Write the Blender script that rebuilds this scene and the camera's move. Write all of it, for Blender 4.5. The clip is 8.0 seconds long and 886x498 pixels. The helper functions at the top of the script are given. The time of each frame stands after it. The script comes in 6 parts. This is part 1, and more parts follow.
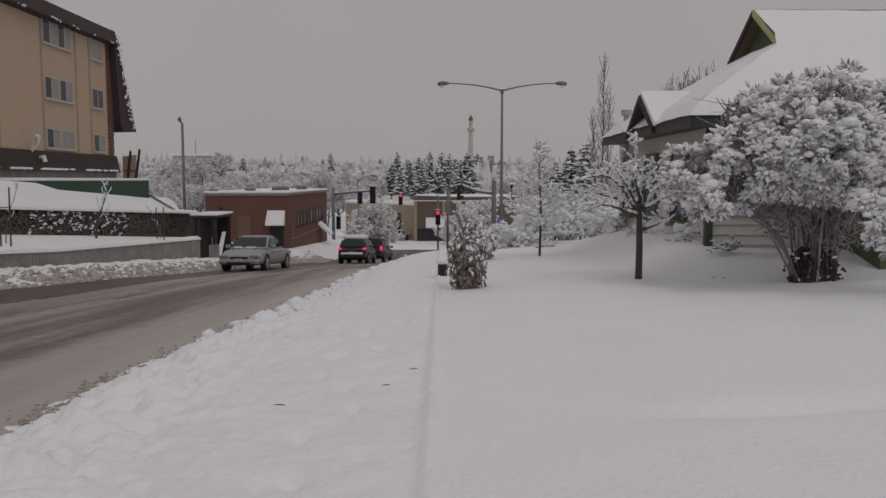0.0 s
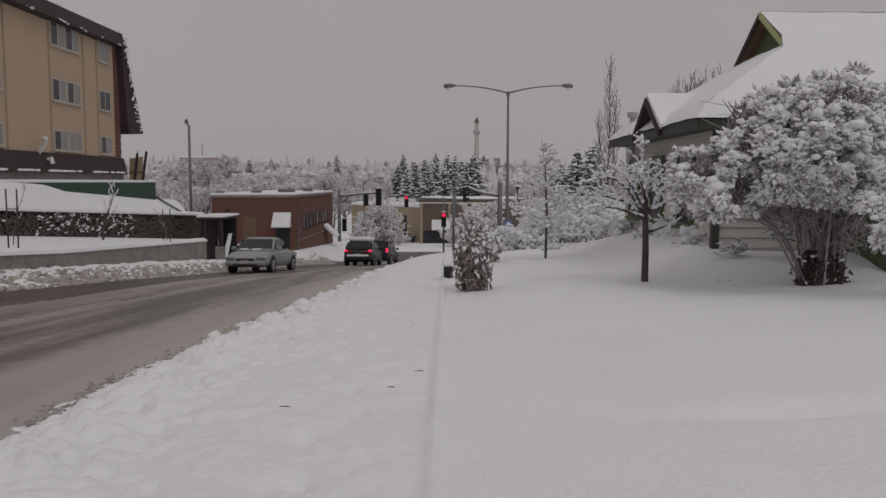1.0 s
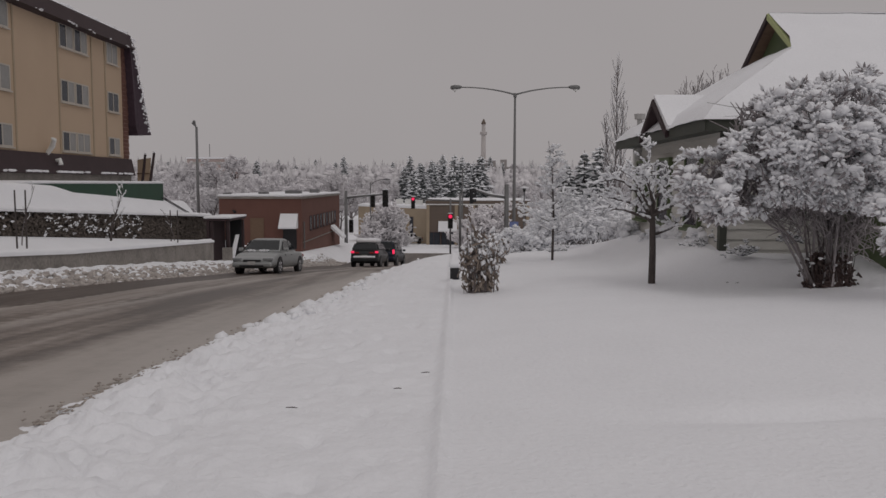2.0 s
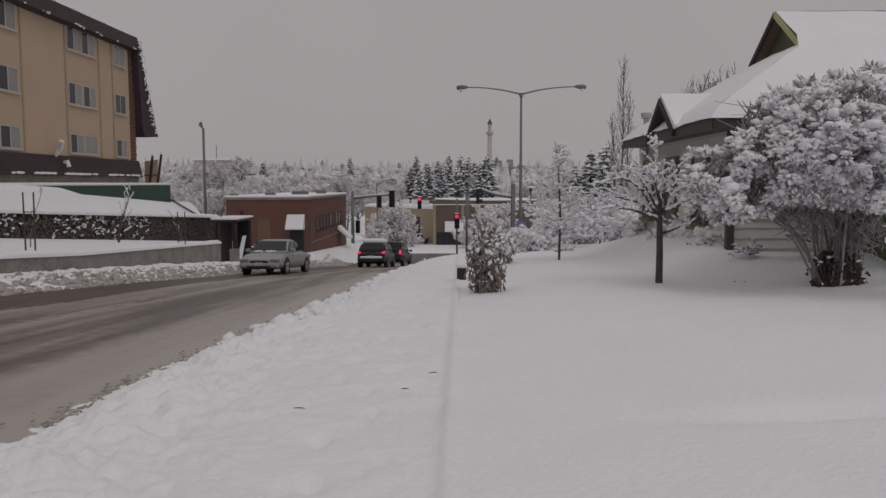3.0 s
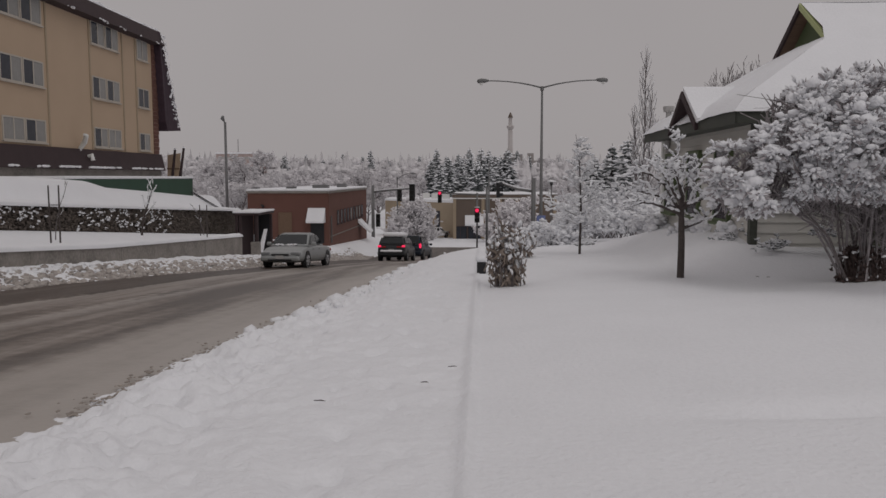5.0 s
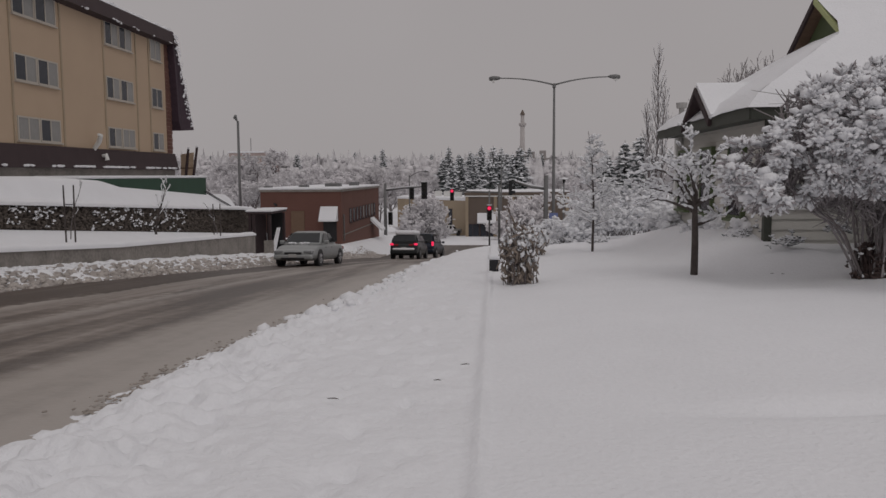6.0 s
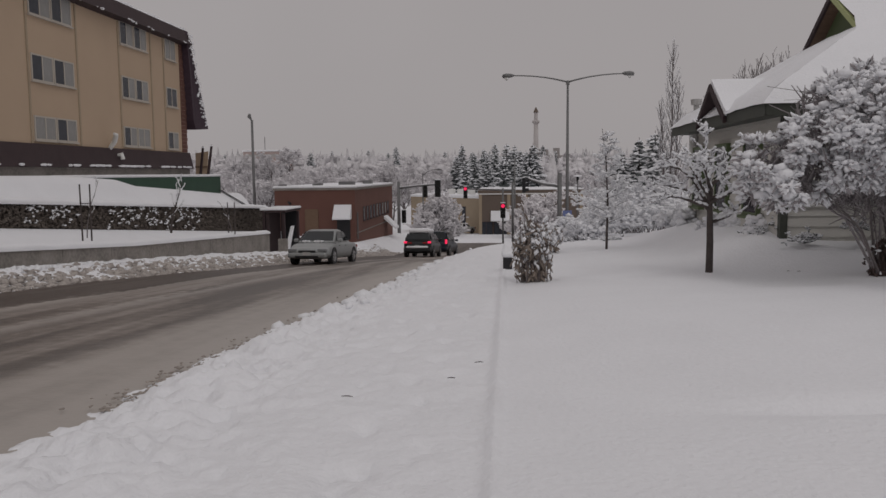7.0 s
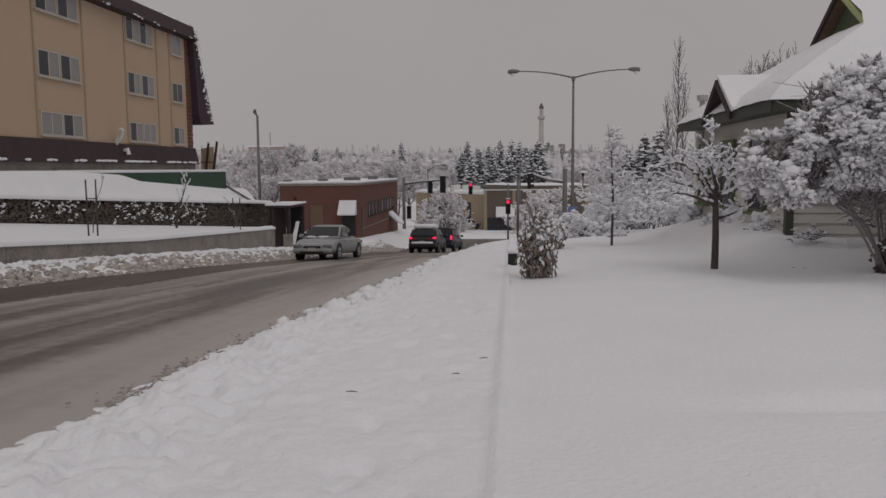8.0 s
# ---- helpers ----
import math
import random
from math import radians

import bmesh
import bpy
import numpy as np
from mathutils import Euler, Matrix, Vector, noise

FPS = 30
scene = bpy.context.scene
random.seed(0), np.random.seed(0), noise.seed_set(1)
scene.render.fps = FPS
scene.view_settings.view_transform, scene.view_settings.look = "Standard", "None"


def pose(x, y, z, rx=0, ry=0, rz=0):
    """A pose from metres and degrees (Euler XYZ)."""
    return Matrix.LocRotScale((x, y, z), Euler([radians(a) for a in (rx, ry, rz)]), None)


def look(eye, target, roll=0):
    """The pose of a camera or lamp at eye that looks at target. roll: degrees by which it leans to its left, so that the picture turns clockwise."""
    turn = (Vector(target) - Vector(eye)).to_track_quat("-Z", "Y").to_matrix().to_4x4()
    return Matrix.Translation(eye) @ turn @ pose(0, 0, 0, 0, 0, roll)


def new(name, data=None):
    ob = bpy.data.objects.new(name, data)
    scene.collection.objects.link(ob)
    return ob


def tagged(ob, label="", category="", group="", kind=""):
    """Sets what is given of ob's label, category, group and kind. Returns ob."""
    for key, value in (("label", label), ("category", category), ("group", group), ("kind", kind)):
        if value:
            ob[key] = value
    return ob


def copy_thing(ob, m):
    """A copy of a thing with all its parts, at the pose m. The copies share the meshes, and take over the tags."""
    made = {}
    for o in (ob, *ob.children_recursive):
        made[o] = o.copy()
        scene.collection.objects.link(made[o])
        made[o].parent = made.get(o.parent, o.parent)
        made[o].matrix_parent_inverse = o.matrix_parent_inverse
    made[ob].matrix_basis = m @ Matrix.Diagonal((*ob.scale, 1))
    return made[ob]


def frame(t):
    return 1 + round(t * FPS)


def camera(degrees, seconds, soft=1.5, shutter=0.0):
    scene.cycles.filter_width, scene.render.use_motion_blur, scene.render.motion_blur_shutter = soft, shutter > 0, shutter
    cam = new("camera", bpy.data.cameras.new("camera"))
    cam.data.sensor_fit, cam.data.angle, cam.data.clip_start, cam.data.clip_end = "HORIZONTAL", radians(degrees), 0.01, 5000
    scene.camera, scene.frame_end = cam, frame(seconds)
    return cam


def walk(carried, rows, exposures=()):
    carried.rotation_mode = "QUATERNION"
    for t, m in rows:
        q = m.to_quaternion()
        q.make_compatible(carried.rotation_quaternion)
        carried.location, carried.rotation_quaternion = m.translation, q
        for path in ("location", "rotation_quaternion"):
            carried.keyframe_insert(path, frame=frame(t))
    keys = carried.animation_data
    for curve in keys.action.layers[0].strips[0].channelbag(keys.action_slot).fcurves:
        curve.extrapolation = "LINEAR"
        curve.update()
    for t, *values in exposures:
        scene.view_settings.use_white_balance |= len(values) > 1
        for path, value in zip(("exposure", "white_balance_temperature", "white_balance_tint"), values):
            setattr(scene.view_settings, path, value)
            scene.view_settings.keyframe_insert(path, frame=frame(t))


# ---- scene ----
cam = camera(58.5, 8.0, soft=1.5)
EYE = (0.0, 0.0, 1.65)
# seconds, heading to the left, tilt, lean (degrees); the camera stands on one spot and pans
PAN = [
    (0.0, 0.0, -5.0, 0.0), (0.5, 0.205, -4.962, -0.02), (1.0, 0.423, -4.843, -0.062), (1.5, 0.677, -4.762, -0.196),
    (3.0, 1.37, -4.724, 0.141), (3.5, 1.647, -4.86, 0.044), (4.0, 1.95, -4.965, -0.008), (4.5, 2.39, -5.069, -0.018),
    (6.0, 3.708, -5.317, 0.368), (6.5, 4.2, -5.377, 0.449), (7.0, 4.673, -5.46, 0.575), (7.5, 4.962, -5.568, 0.513),
    (8.0, 5.045, -5.758, 0.468),
]
walk(cam, [(t, pose(*EYE, 90 + p, r, h)) for t, h, p, r in PAN])

# ---- light ----
scene.view_settings.exposure = 0.0
world = bpy.data.worlds.new("overcast_sky")
scene.world = world
world.use_nodes = True
wn, wl = world.node_tree.nodes, world.node_tree.links
wn.clear()
out = wn.new("ShaderNodeOutputWorld")
bg = wn.new("ShaderNodeBackground")
sky = wn.new("ShaderNodeTexSky")
sky.sky_type = "NISHITA"
sky.sun_disc = False
sky.sun_elevation, sky.sun_rotation = radians(28), radians(150)
sky.air_density, sky.dust_density = 2.0, 4.0
grey = wn.new("ShaderNodeHueSaturation")
grey.inputs["Saturation"].default_value = 0.05
grey.inputs["Value"].default_value = 0.35
wl.new(sky.outputs[0], grey.inputs["Color"])
tc = wn.new("ShaderNodeTexCoord")
sep = wn.new("ShaderNodeSeparateXYZ")
wl.new(tc.outputs["Generated"], sep.inputs[0])
ramp = wn.new("ShaderNodeValToRGB")
ramp.color_ramp.elements[0].position, ramp.color_ramp.elements[0].color = 0.0, (3.6, 3.36, 3.38, 1)
ramp.color_ramp.elements[1].position, ramp.color_ramp.elements[1].color = 1.0, (5.3, 5.03, 5.08, 1)
mid = ramp.color_ramp.elements.new(0.3)
mid.color = (3.6, 3.36, 3.39, 1)
wl.new(sep.outputs[2], ramp.inputs[0])
cloud = wn.new("ShaderNodeTexNoise")
cloud.inputs["Scale"].default_value = 2.2
cloud.inputs["Detail"].default_value = 3.0
wl.new(tc.outputs["Generated"], cloud.inputs["Vector"])
crmp = wn.new("ShaderNodeMapRange")
crmp.inputs["To Min"].default_value, crmp.inputs["To Max"].default_value = 0.93, 1.07
wl.new(cloud.outputs[0], crmp.inputs[0])
mul = wn.new("ShaderNodeVectorMath")
mul.operation = "SCALE"
wl.new(ramp.outputs[0], mul.inputs[0])
wl.new(crmp.outputs[0], mul.inputs["Scale"])
mixs = wn.new("ShaderNodeMix")
mixs.data_type = "RGBA"
mixs.inputs[0].default_value = 0.92
wl.new(grey.outputs[0], mixs.inputs[6])
wl.new(mul.outputs[0], mixs.inputs[7])
wl.new(mixs.outputs[2], bg.inputs[0])
bg.inputs[1].default_value = 0.1
wl.new(bg.outputs[0], out.inputs[0])
sun = new("sun", bpy.data.lights.new("sun", "SUN"))
sun.data.energy, sun.data.angle, sun.data.color = 0.35, radians(25), (1.0, 0.97, 0.94)
# high cloud-veiled sun behind and to the right of the walker
sun.matrix_world = look((20, -35, 45), (0, 0, 0))


# ---- materials ----
def material(name, colour, rough=0.7, metal=0.0, vary=0.12, grain=40.0, blot=1.2, bump=0.15, bump_size=0.01, emit=None, spec=0.4, island=0.0, stretch=None):
    """A surface with grain and blotches of its own colour, and fine relief."""
    m = bpy.data.materials.new(name)
    m.use_nodes = True
    n, l = m.node_tree.nodes, m.node_tree.links
    b = n["Principled BSDF"]
    b.inputs["Roughness"].default_value, b.inputs["Metallic"].default_value = rough, metal
    b.inputs["Specular IOR Level"].default_value = spec
    co = n.new("ShaderNodeTexCoord")
    src = co.outputs["Object"]
    if stretch:
        mp = n.new("ShaderNodeMapping")
        mp.inputs["Scale"].default_value = stretch
        l.new(src, mp.inputs[0])
        src = mp.outputs[0]
    fine, big = n.new("ShaderNodeTexNoise"), n.new("ShaderNodeTexNoise")
    fine.inputs["Scale"].default_value, fine.inputs["Detail"].default_value = grain, 3
    big.inputs["Scale"].default_value, big.inputs["Detail"].default_value = blot, 4
    l.new(src, fine.inputs["Vector"]), l.new(src, big.inputs["Vector"])
    add = n.new("ShaderNodeMath")
    add.operation = "ADD"
    l.new(fine.outputs[0], add.inputs[0]), l.new(big.outputs[0], add.inputs[1])
    mr = n.new("ShaderNodeMapRange")
    mr.inputs["From Min"].default_value, mr.inputs["From Max"].default_value = 0.6, 1.4
    mr.inputs["To Min"].default_value, mr.inputs["To Max"].default_value = 1 - vary, 1 + vary
    l.new(add.outputs[0], mr.inputs[0])
    val = mr.outputs[0]
    if island:
        g = n.new("ShaderNodeNewGeometry")
        oi = n.new("ShaderNodeObjectInfo")
        s = n.new("ShaderNodeMath")
        s.operation = "ADD"
        l.new(g.outputs["Random Per Island"], s.inputs[0]), l.new(oi.outputs["Random"], s.inputs[1])
        ir = n.new("ShaderNodeMapRange")
        ir.inputs["From Max"].default_value = 2.0
        ir.inputs["To Min"].default_value, ir.inputs["To Max"].default_value = 1 - island, 1 + island
        l.new(s.outputs[0], ir.inputs[0])
        mm = n.new("ShaderNodeMath")
        mm.operation = "MULTIPLY"
        l.new(val, mm.inputs[0]), l.new(ir.outputs[0], mm.inputs[1])
        val = mm.outputs[0]
    sc = n.new("ShaderNodeVectorMath")
    sc.operation = "SCALE"
    sc.inputs[0].default_value = colour[:3]
    l.new(val, sc.inputs["Scale"])
    l.new(sc.outputs[0], b.inputs["Base Color"])
    if bump:
        bp = n.new("ShaderNodeBump")
        bp.inputs["Strength"].default_value, bp.inputs["Distance"].default_value = bump, bump_size
        l.new(add.outputs[0], bp.inputs["Height"])
        l.new(bp.outputs[0], b.inputs["Normal"])
    if emit:
        b.inputs["Emission Color"].default_value, b.inputs["Emission Strength"].default_value = (*emit[:3], 1), emit[3]
    return m


def glass_material(name, tint=(0.03, 0.034, 0.045), rough=0.12):
    m = material(name, tint, rough, vary=0.3, grain=3, blot=0.8, bump=0.0, spec=0.35)
    return m


SNOW = material("snow", (0.83, 0.835, 0.86), 0.75, vary=0.035, grain=22, blot=1.0, bump=0.6, bump_size=0.025, spec=0.2)
SNOW_ROUGH = material("ploughed_snow", (0.40, 0.365, 0.34), 0.8, island=0.35, vary=0.28, grain=9, blot=2.2, bump=0.6, bump_size=0.04, spec=0.2)
FROST = material("frosted_twigs", (0.64, 0.62, 0.635), 0.9, vary=0.2, grain=3, blot=0.3, bump=0.0, island=0.25)
BARK = material("wet_bark", (0.075, 0.062, 0.058), 0.85, vary=0.3, grain=30, blot=4, bump=0.6, bump_size=0.01)
TWIG = material("frosty_bark", (0.16, 0.14, 0.14), 0.85, vary=0.3, grain=20, blot=3, bump=0.3)
LEAF = material("wilted_leaves", (0.23, 0.19, 0.16), 0.8, vary=0.3, grain=20, blot=3, island=0.4)
NEEDLE = material("conifer_needles", (0.10, 0.112, 0.112), 0.85, vary=0.3, grain=6, blot=1, bump=0.2, island=0.3)
TAN = material("tan_stucco", (0.47, 0.355, 0.255), 0.9, vary=0.05, grain=30, blot=0.5, bump=0.25)
BROWN = material("dark_brown_boards", (0.045, 0.028, 0.03), 0.75, vary=0.2, grain=20, blot=1.5, bump=0.3)
SHAKE = material("dark_shingles", (0.05, 0.03, 0.042), 0.85, vary=0.3, grain=12, blot=3, bump=0.6, bump_size=0.03)
CONCRETE = material("weathered_concrete", (0.24, 0.22, 0.2), 0.9, vary=0.38, grain=9, blot=1.6, bump=0.4)
BRICK = material("red_brick", (0.15, 0.073, 0.058), 0.9, vary=0.12, grain=15, blot=0.8, bump=0.3, island=0.16)
BEIGE = material("beige_render", (0.36, 0.29, 0.21), 0.9, vary=0.1, grain=10, blot=0.6)
GREYWALL = material("brown_painted_wall", (0.15, 0.118, 0.098), 0.9, vary=0.1, grain=10, blot=0.6)
GREEN = material("dark_green_paint", (0.02, 0.06, 0.035), 0.6, vary=0.15, grain=12, blot=1.5)
OLIVE = material("olive_green_paint", (0.095, 0.125, 0.06), 0.65, vary=0.12, grain=20, blot=2)
SIDING = material("pale_grey_siding", (0.56, 0.545, 0.51), 0.7, vary=0.08, grain=14, blot=2, stretch=(1, 1, 6))
TRIM = material("yellow_green_trim", (0.42, 0.46, 0.22), 0.6, vary=0.08)
WHITE = material("white_paint", (0.72, 0.72, 0.7), 0.5, vary=0.05)
WINDOW_FRAME = material("beige_window_frame", (0.46, 0.42, 0.37), 0.6, vary=0.08)
EAVE_GREEN = material("dark_olive_eave", (0.062, 0.066, 0.055), 0.7, vary=0.15, grain=20, blot=2)
WOOD = material("weathered_wood", (0.17, 0.11, 0.075), 0.85, vary=0.25, grain=20, blot=3, stretch=(1, 1, 8))
STEEL = material("galvanised_steel", (0.19, 0.19, 0.19), 0.6, 0.5, vary=0.12)
BLACK = material("black_metal", (0.018, 0.018, 0.02), 0.55, vary=0.15)
RUBBER = material("tyre_rubber", (0.02, 0.02, 0.02), 0.9, vary=0.2)
PANE = glass_material("window_glass")
NET = material("net_curtain_behind_glass", (0.25, 0.245, 0.235), 0.25, vary=0.22, grain=6, blot=3, stretch=(12, 12, 0.5), bump=0.0)
HOAR = material("frosted_bush_leaves", (0.46, 0.43, 0.44), 0.9, vary=0.25, grain=14, blot=2, bump=0.2, island=0.35)
HALL = material("grey_stone_hall", (0.36, 0.335, 0.325), 0.9, vary=0.1, grain=2, blot=0.2)
RED_BROWN = material("dull_red_brown_wall", (0.43, 0.345, 0.325), 0.9, vary=0.08, grain=4, blot=0.3)
CURTAIN = material("pale_curtain", (0.42, 0.41, 0.40), 0.9, vary=0.12, grain=6, blot=3, stretch=(12, 12, 0.5))
CAR_GLASS = glass_material("car_glass", (0.015, 0.018, 0.02), 0.04)
RED_ON = material("lit_red_lens", (0.5, 0.01, 0.02), 0.3, vary=0.05, emit=(1.0, 0.03, 0.12, 0.9))
RED_OFF = material("red_lens", (0.30, 0.02, 0.02), 0.25, vary=0.05)
DARK_LENS = material("dark_lens", (0.03, 0.03, 0.028), 0.2, vary=0.05)
CHROME = material("chrome", (0.6, 0.6, 0.62), 0.2, 1.0, vary=0.04)
HEDGE = material("evergreen_hedge", (0.105, 0.088, 0.076), 0.9, vary=0.35, grain=14, blot=2, bump=0.8, bump_size=0.04, island=0.4)
BLUE = material("blue_sign", (0.14, 0.18, 0.36), 0.45, vary=0.05)


def road_material():
    m = material("slushy_asphalt", (0.12, 0.105, 0.095), 0.5, vary=0.15, grain=14, blot=0.6, bump=0.4, bump_size=0.02)
    n, l = m.node_tree.nodes, m.node_tree.links
    b = n["Principled BSDF"]
    co = n.new("ShaderNodeTexCoord")
    mp = n.new("ShaderNodeMapping")
    mp.inputs["Scale"].default_value = (1.0, 0.012, 1.0)
    l.new(co.outputs["Object"], mp.inputs[0])
    st, blot = n.new("ShaderNodeTexNoise"), n.new("ShaderNodeTexNoise")
    st.inputs["Scale"].default_value, st.inputs["Detail"].default_value = 1.7, 9
    blot.inputs["Scale"].default_value, blot.inputs["Detail"].default_value = 4.0, 10
    l.new(mp.outputs[0], st.inputs["Vector"]), l.new(co.outputs["Object"], blot.inputs["Vector"])
    mix = n.new("ShaderNodeMath")
    mix.operation = "MULTIPLY_ADD"
    mix.inputs[1].default_value = 0.3
    l.new(blot.outputs[0], mix.inputs[0]), l.new(st.outputs[0], mix.inputs[2])
    r = n.new("ShaderNodeValToRGB")
    e = r.color_ramp.elements
    e[0].position, e[0].color = 0.54, (0.062, 0.048, 0.04, 1)
    e[1].position, e[1].color = 0.83, (0.28, 0.245, 0.22, 1)
    k = e.new(0.65)
    k.color = (0.135, 0.11, 0.092, 1)
    l.new(mix.outputs[0], r.inputs[0])
    # slush thrown to the kerbs and the crown; worn dark asphalt along the far gutter
    ac = n.new("ShaderNodeAttribute")
    ac.attribute_name = "across"
    wob = n.new("ShaderNodeMath")
    wob.operation = "MULTIPLY_ADD"
    wob.inputs[1].default_value = 0.07
    l.new(blot.outputs[0], wob.inputs[0]), l.new(ac.outputs["Fac"], wob.inputs[2])
    fine = n.new("ShaderNodeMath")
    fine.operation = "MULTIPLY_ADD"
    fine.inputs[1].default_value = 0.12
    l.new(st.outputs[0], fine.inputs[0]), l.new(wob.outputs[0], fine.inputs[2])
    sh = n.new("ShaderNodeMath")
    sh.operation = "SUBTRACT"
    sh.inputs[1].default_value = 0.095
    l.new(fine.outputs[0], sh.inputs[0])

    def bands(stops):
        q = n.new("ShaderNodeValToRGB")
        el = q.color_ramp.elements
        el[0].position, el[0].color = stops[0][0], (stops[0][1],) * 3 + (1,)
        el[1].position, el[1].color = stops[-1][0], (stops[-1][1],) * 3 + (1,)
        for pos, val in stops[1:-1]:
            el.new(pos).color = (val,) * 3 + (1,)
        l.new(sh.outputs[0], q.inputs[0])
        return q

    dark = bands(((0.0, 0.5), (0.05, 0.78), (0.34, 0.8), (0.36, 0.0), (1.0, 0.0)))
    sl = bands(((0.0, 0.0), (0.345, 0.0), (0.362, 0.7), (0.40, 0.2), (0.45, 0.05), (0.53, 0.05), (0.565, 0.7), (0.61, 0.1), (0.78, 0.15), (0.86, 0.55), (0.97, 0.95)))
    dk = n.new("ShaderNodeMix")
    dk.data_type = "RGBA"
    dk.inputs[7].default_value = (0.058, 0.042, 0.034, 1)
    l.new(dark.outputs[0], dk.inputs[0]), l.new(r.outputs[0], dk.inputs[6])
    mx = n.new("ShaderNodeMix")
    mx.data_type = "RGBA"
    mx.inputs[7].default_value = (0.41, 0.375, 0.345, 1)
    l.new(sl.outputs[0], mx.inputs[0]), l.new(dk.outputs[2], mx.inputs[6])
    l.new(mx.outputs[2], b.inputs["Base Color"])
    return m


ROAD = road_material()


# ---- mesh helpers ----
class Shape:
    """Collects boxes, tubes and blobs for one mesh."""

    def __init__(self):
        self.v, self.f, self.smooth = [], [], False

    def add(self, verts, faces):
        o = len(self.v)
        self.v += [tuple(p) for p in verts]
        self.f += [tuple(i + o for i in q) for q in faces]
        return self

    def box(self, x0, x1, y0, y1, z0, z1, m=None, cut=0.0):
        if cut:
            c = min(cut, 0.49 * min(x1 - x0, y1 - y0, z1 - z0))
            bm = bmesh.new()
            bmesh.ops.create_cube(bm, size=1.0)
            for w in bm.verts:
                w.co = Vector(((x0 + x1) / 2 + w.co.x * (x1 - x0), (y0 + y1) / 2 + w.co.y * (y1 - y0), (z0 + z1) / 2 + w.co.z * (z1 - z0)))
            bmesh.ops.bevel(bm, geom=bm.edges[:], offset=c, segments=2, affect="EDGES", profile=0.5)
            return self.take(bm, m)
        vs = [Vector((x, y, z)) for z in (z0, z1) for x, y in ((x0, y0), (x1, y0), (x1, y1), (x0, y1))]
        if m:
            vs = [m @ p for p in vs]
        return self.add(vs, [(3, 2, 1, 0), (4, 5, 6, 7), (0, 1, 5, 4), (1, 2, 6, 5), (2, 3, 7, 6), (3, 0, 4, 7)])

    def take(self, bm, m=None):
        bm.verts.index_update()
        vs = [(m @ w.co) if m else w.co.copy() for w in bm.verts]
        fs = [[w.index for w in q.verts] for q in bm.faces]
        bm.free()
        return self.add(vs, fs)

    def tube(self, pts, radii, n=6, cap=True):
        pts = [Vector(p) for p in pts]
        rings, up = [], None
        for i, p in enumerate(pts):
            d = (pts[min(i + 1, len(pts) - 1)] - pts[max(i - 1, 0)]).normalized()
            if up is None:
                up = d.cross(Vector((0, 0, 1)) if abs(d.z) < 0.9 else Vector((1, 0, 0))).normalized()
            side = (up - d * up.dot(d)).normalized()
            up, oth = side, d.cross(side)
            r = radii[i] if hasattr(radii, "__len__") else radii
            rings += [p + (side * math.cos(a) + oth * math.sin(a)) * r for a in [2 * math.pi * k / n for k in range(n)]]
        fs = [(i * n + k, i * n + (k + 1) % n, (i + 1) * n + (k + 1) % n, (i + 1) * n + k) for i in range(len(pts) - 1) for k in range(n)]
        if cap:
            fs += [tuple(range(n - 1, -1, -1)), tuple((len(pts) - 1) * n + k for k in range(n))]
        return self.add(rings, fs)

    def prism(self, outline, along, m=None):
        """A flat outline (list of points) pushed along a vector."""
        a = [Vector(p) for p in outline]
        b = [p + Vector(along) for p in a]
        n = len(a)
        vs = a + b
        if m:
            vs = [m @ p for p in vs]
        return self.add(vs, [tuple(range(n - 1, -1, -1)), tuple(range(n, 2 * n))] + [(i, (i + 1) % n, n + (i + 1) % n, n + i) for i in range(n)])

    def blob(self, c, rx, ry, rz, rng, rough=0.25, turn=None):
        """An uneven lump (12 or 20-sided ball pushed about)."""
        t = (1 + 5 ** 0.5) / 2
        vs = [(-1, t, 0), (1, t, 0), (-1, -t, 0), (1, -t, 0), (0, -1, t), (0, 1, t), (0, -1, -t), (0, 1, -t), (t, 0, -1), (t, 0, 1), (-t, 0, -1), (-t, 0, 1)]
        k = 1 / math.sqrt(1 + t * t)
        pts = []
        for x, y, z in vs:
            j = k * (1 + rough * rng.uniform(-1, 1))
            p = Vector((x * j * rx, y * j * ry, z * j * rz))
            if turn:
                p = turn @ p
            pts.append(p + Vector(c))
        return self.add(pts, [(0, 11, 5), (0, 5, 1), (0, 1, 7), (0, 7, 10), (0, 10, 11), (1, 5, 9), (5, 11, 4), (11, 10, 2), (10, 7, 6), (7, 1, 8),
                              (3, 9, 4), (3, 4, 2), (3, 2, 6), (3, 6, 8), (3, 8, 9), (4, 9, 5), (2, 4, 11), (6, 2, 10), (8, 6, 7), (9, 8, 1)])

    def mesh(self, name, mat, smooth=False):
        me = bpy.data.meshes.new(name)
        me.from_pydata(self.v, [], self.f)
        me.materials.append(mat)
        if smooth:
            me.polygons.foreach_set("use_smooth", [True] * len(me.polygons))
        me.update()
        return me


def part(name, shape, mat, parent, label="", smooth=False, m=None, kind=""):
    """Links a shape as one mesh object under a thing or a part."""
    ob = new(name, shape.mesh(name, mat, smooth) if isinstance(shape, Shape) else shape)
    ob.parent = parent
    if m:
        ob.matrix_basis = m
    return tagged(ob, label, kind=kind)


def thing(name, label, category, m=None, group="", kind=""):
    ob = new(name)
    ob.empty_display_size = 0.2
    if m:
        ob.matrix_basis = m
    return tagged(ob, label, category, group, kind)


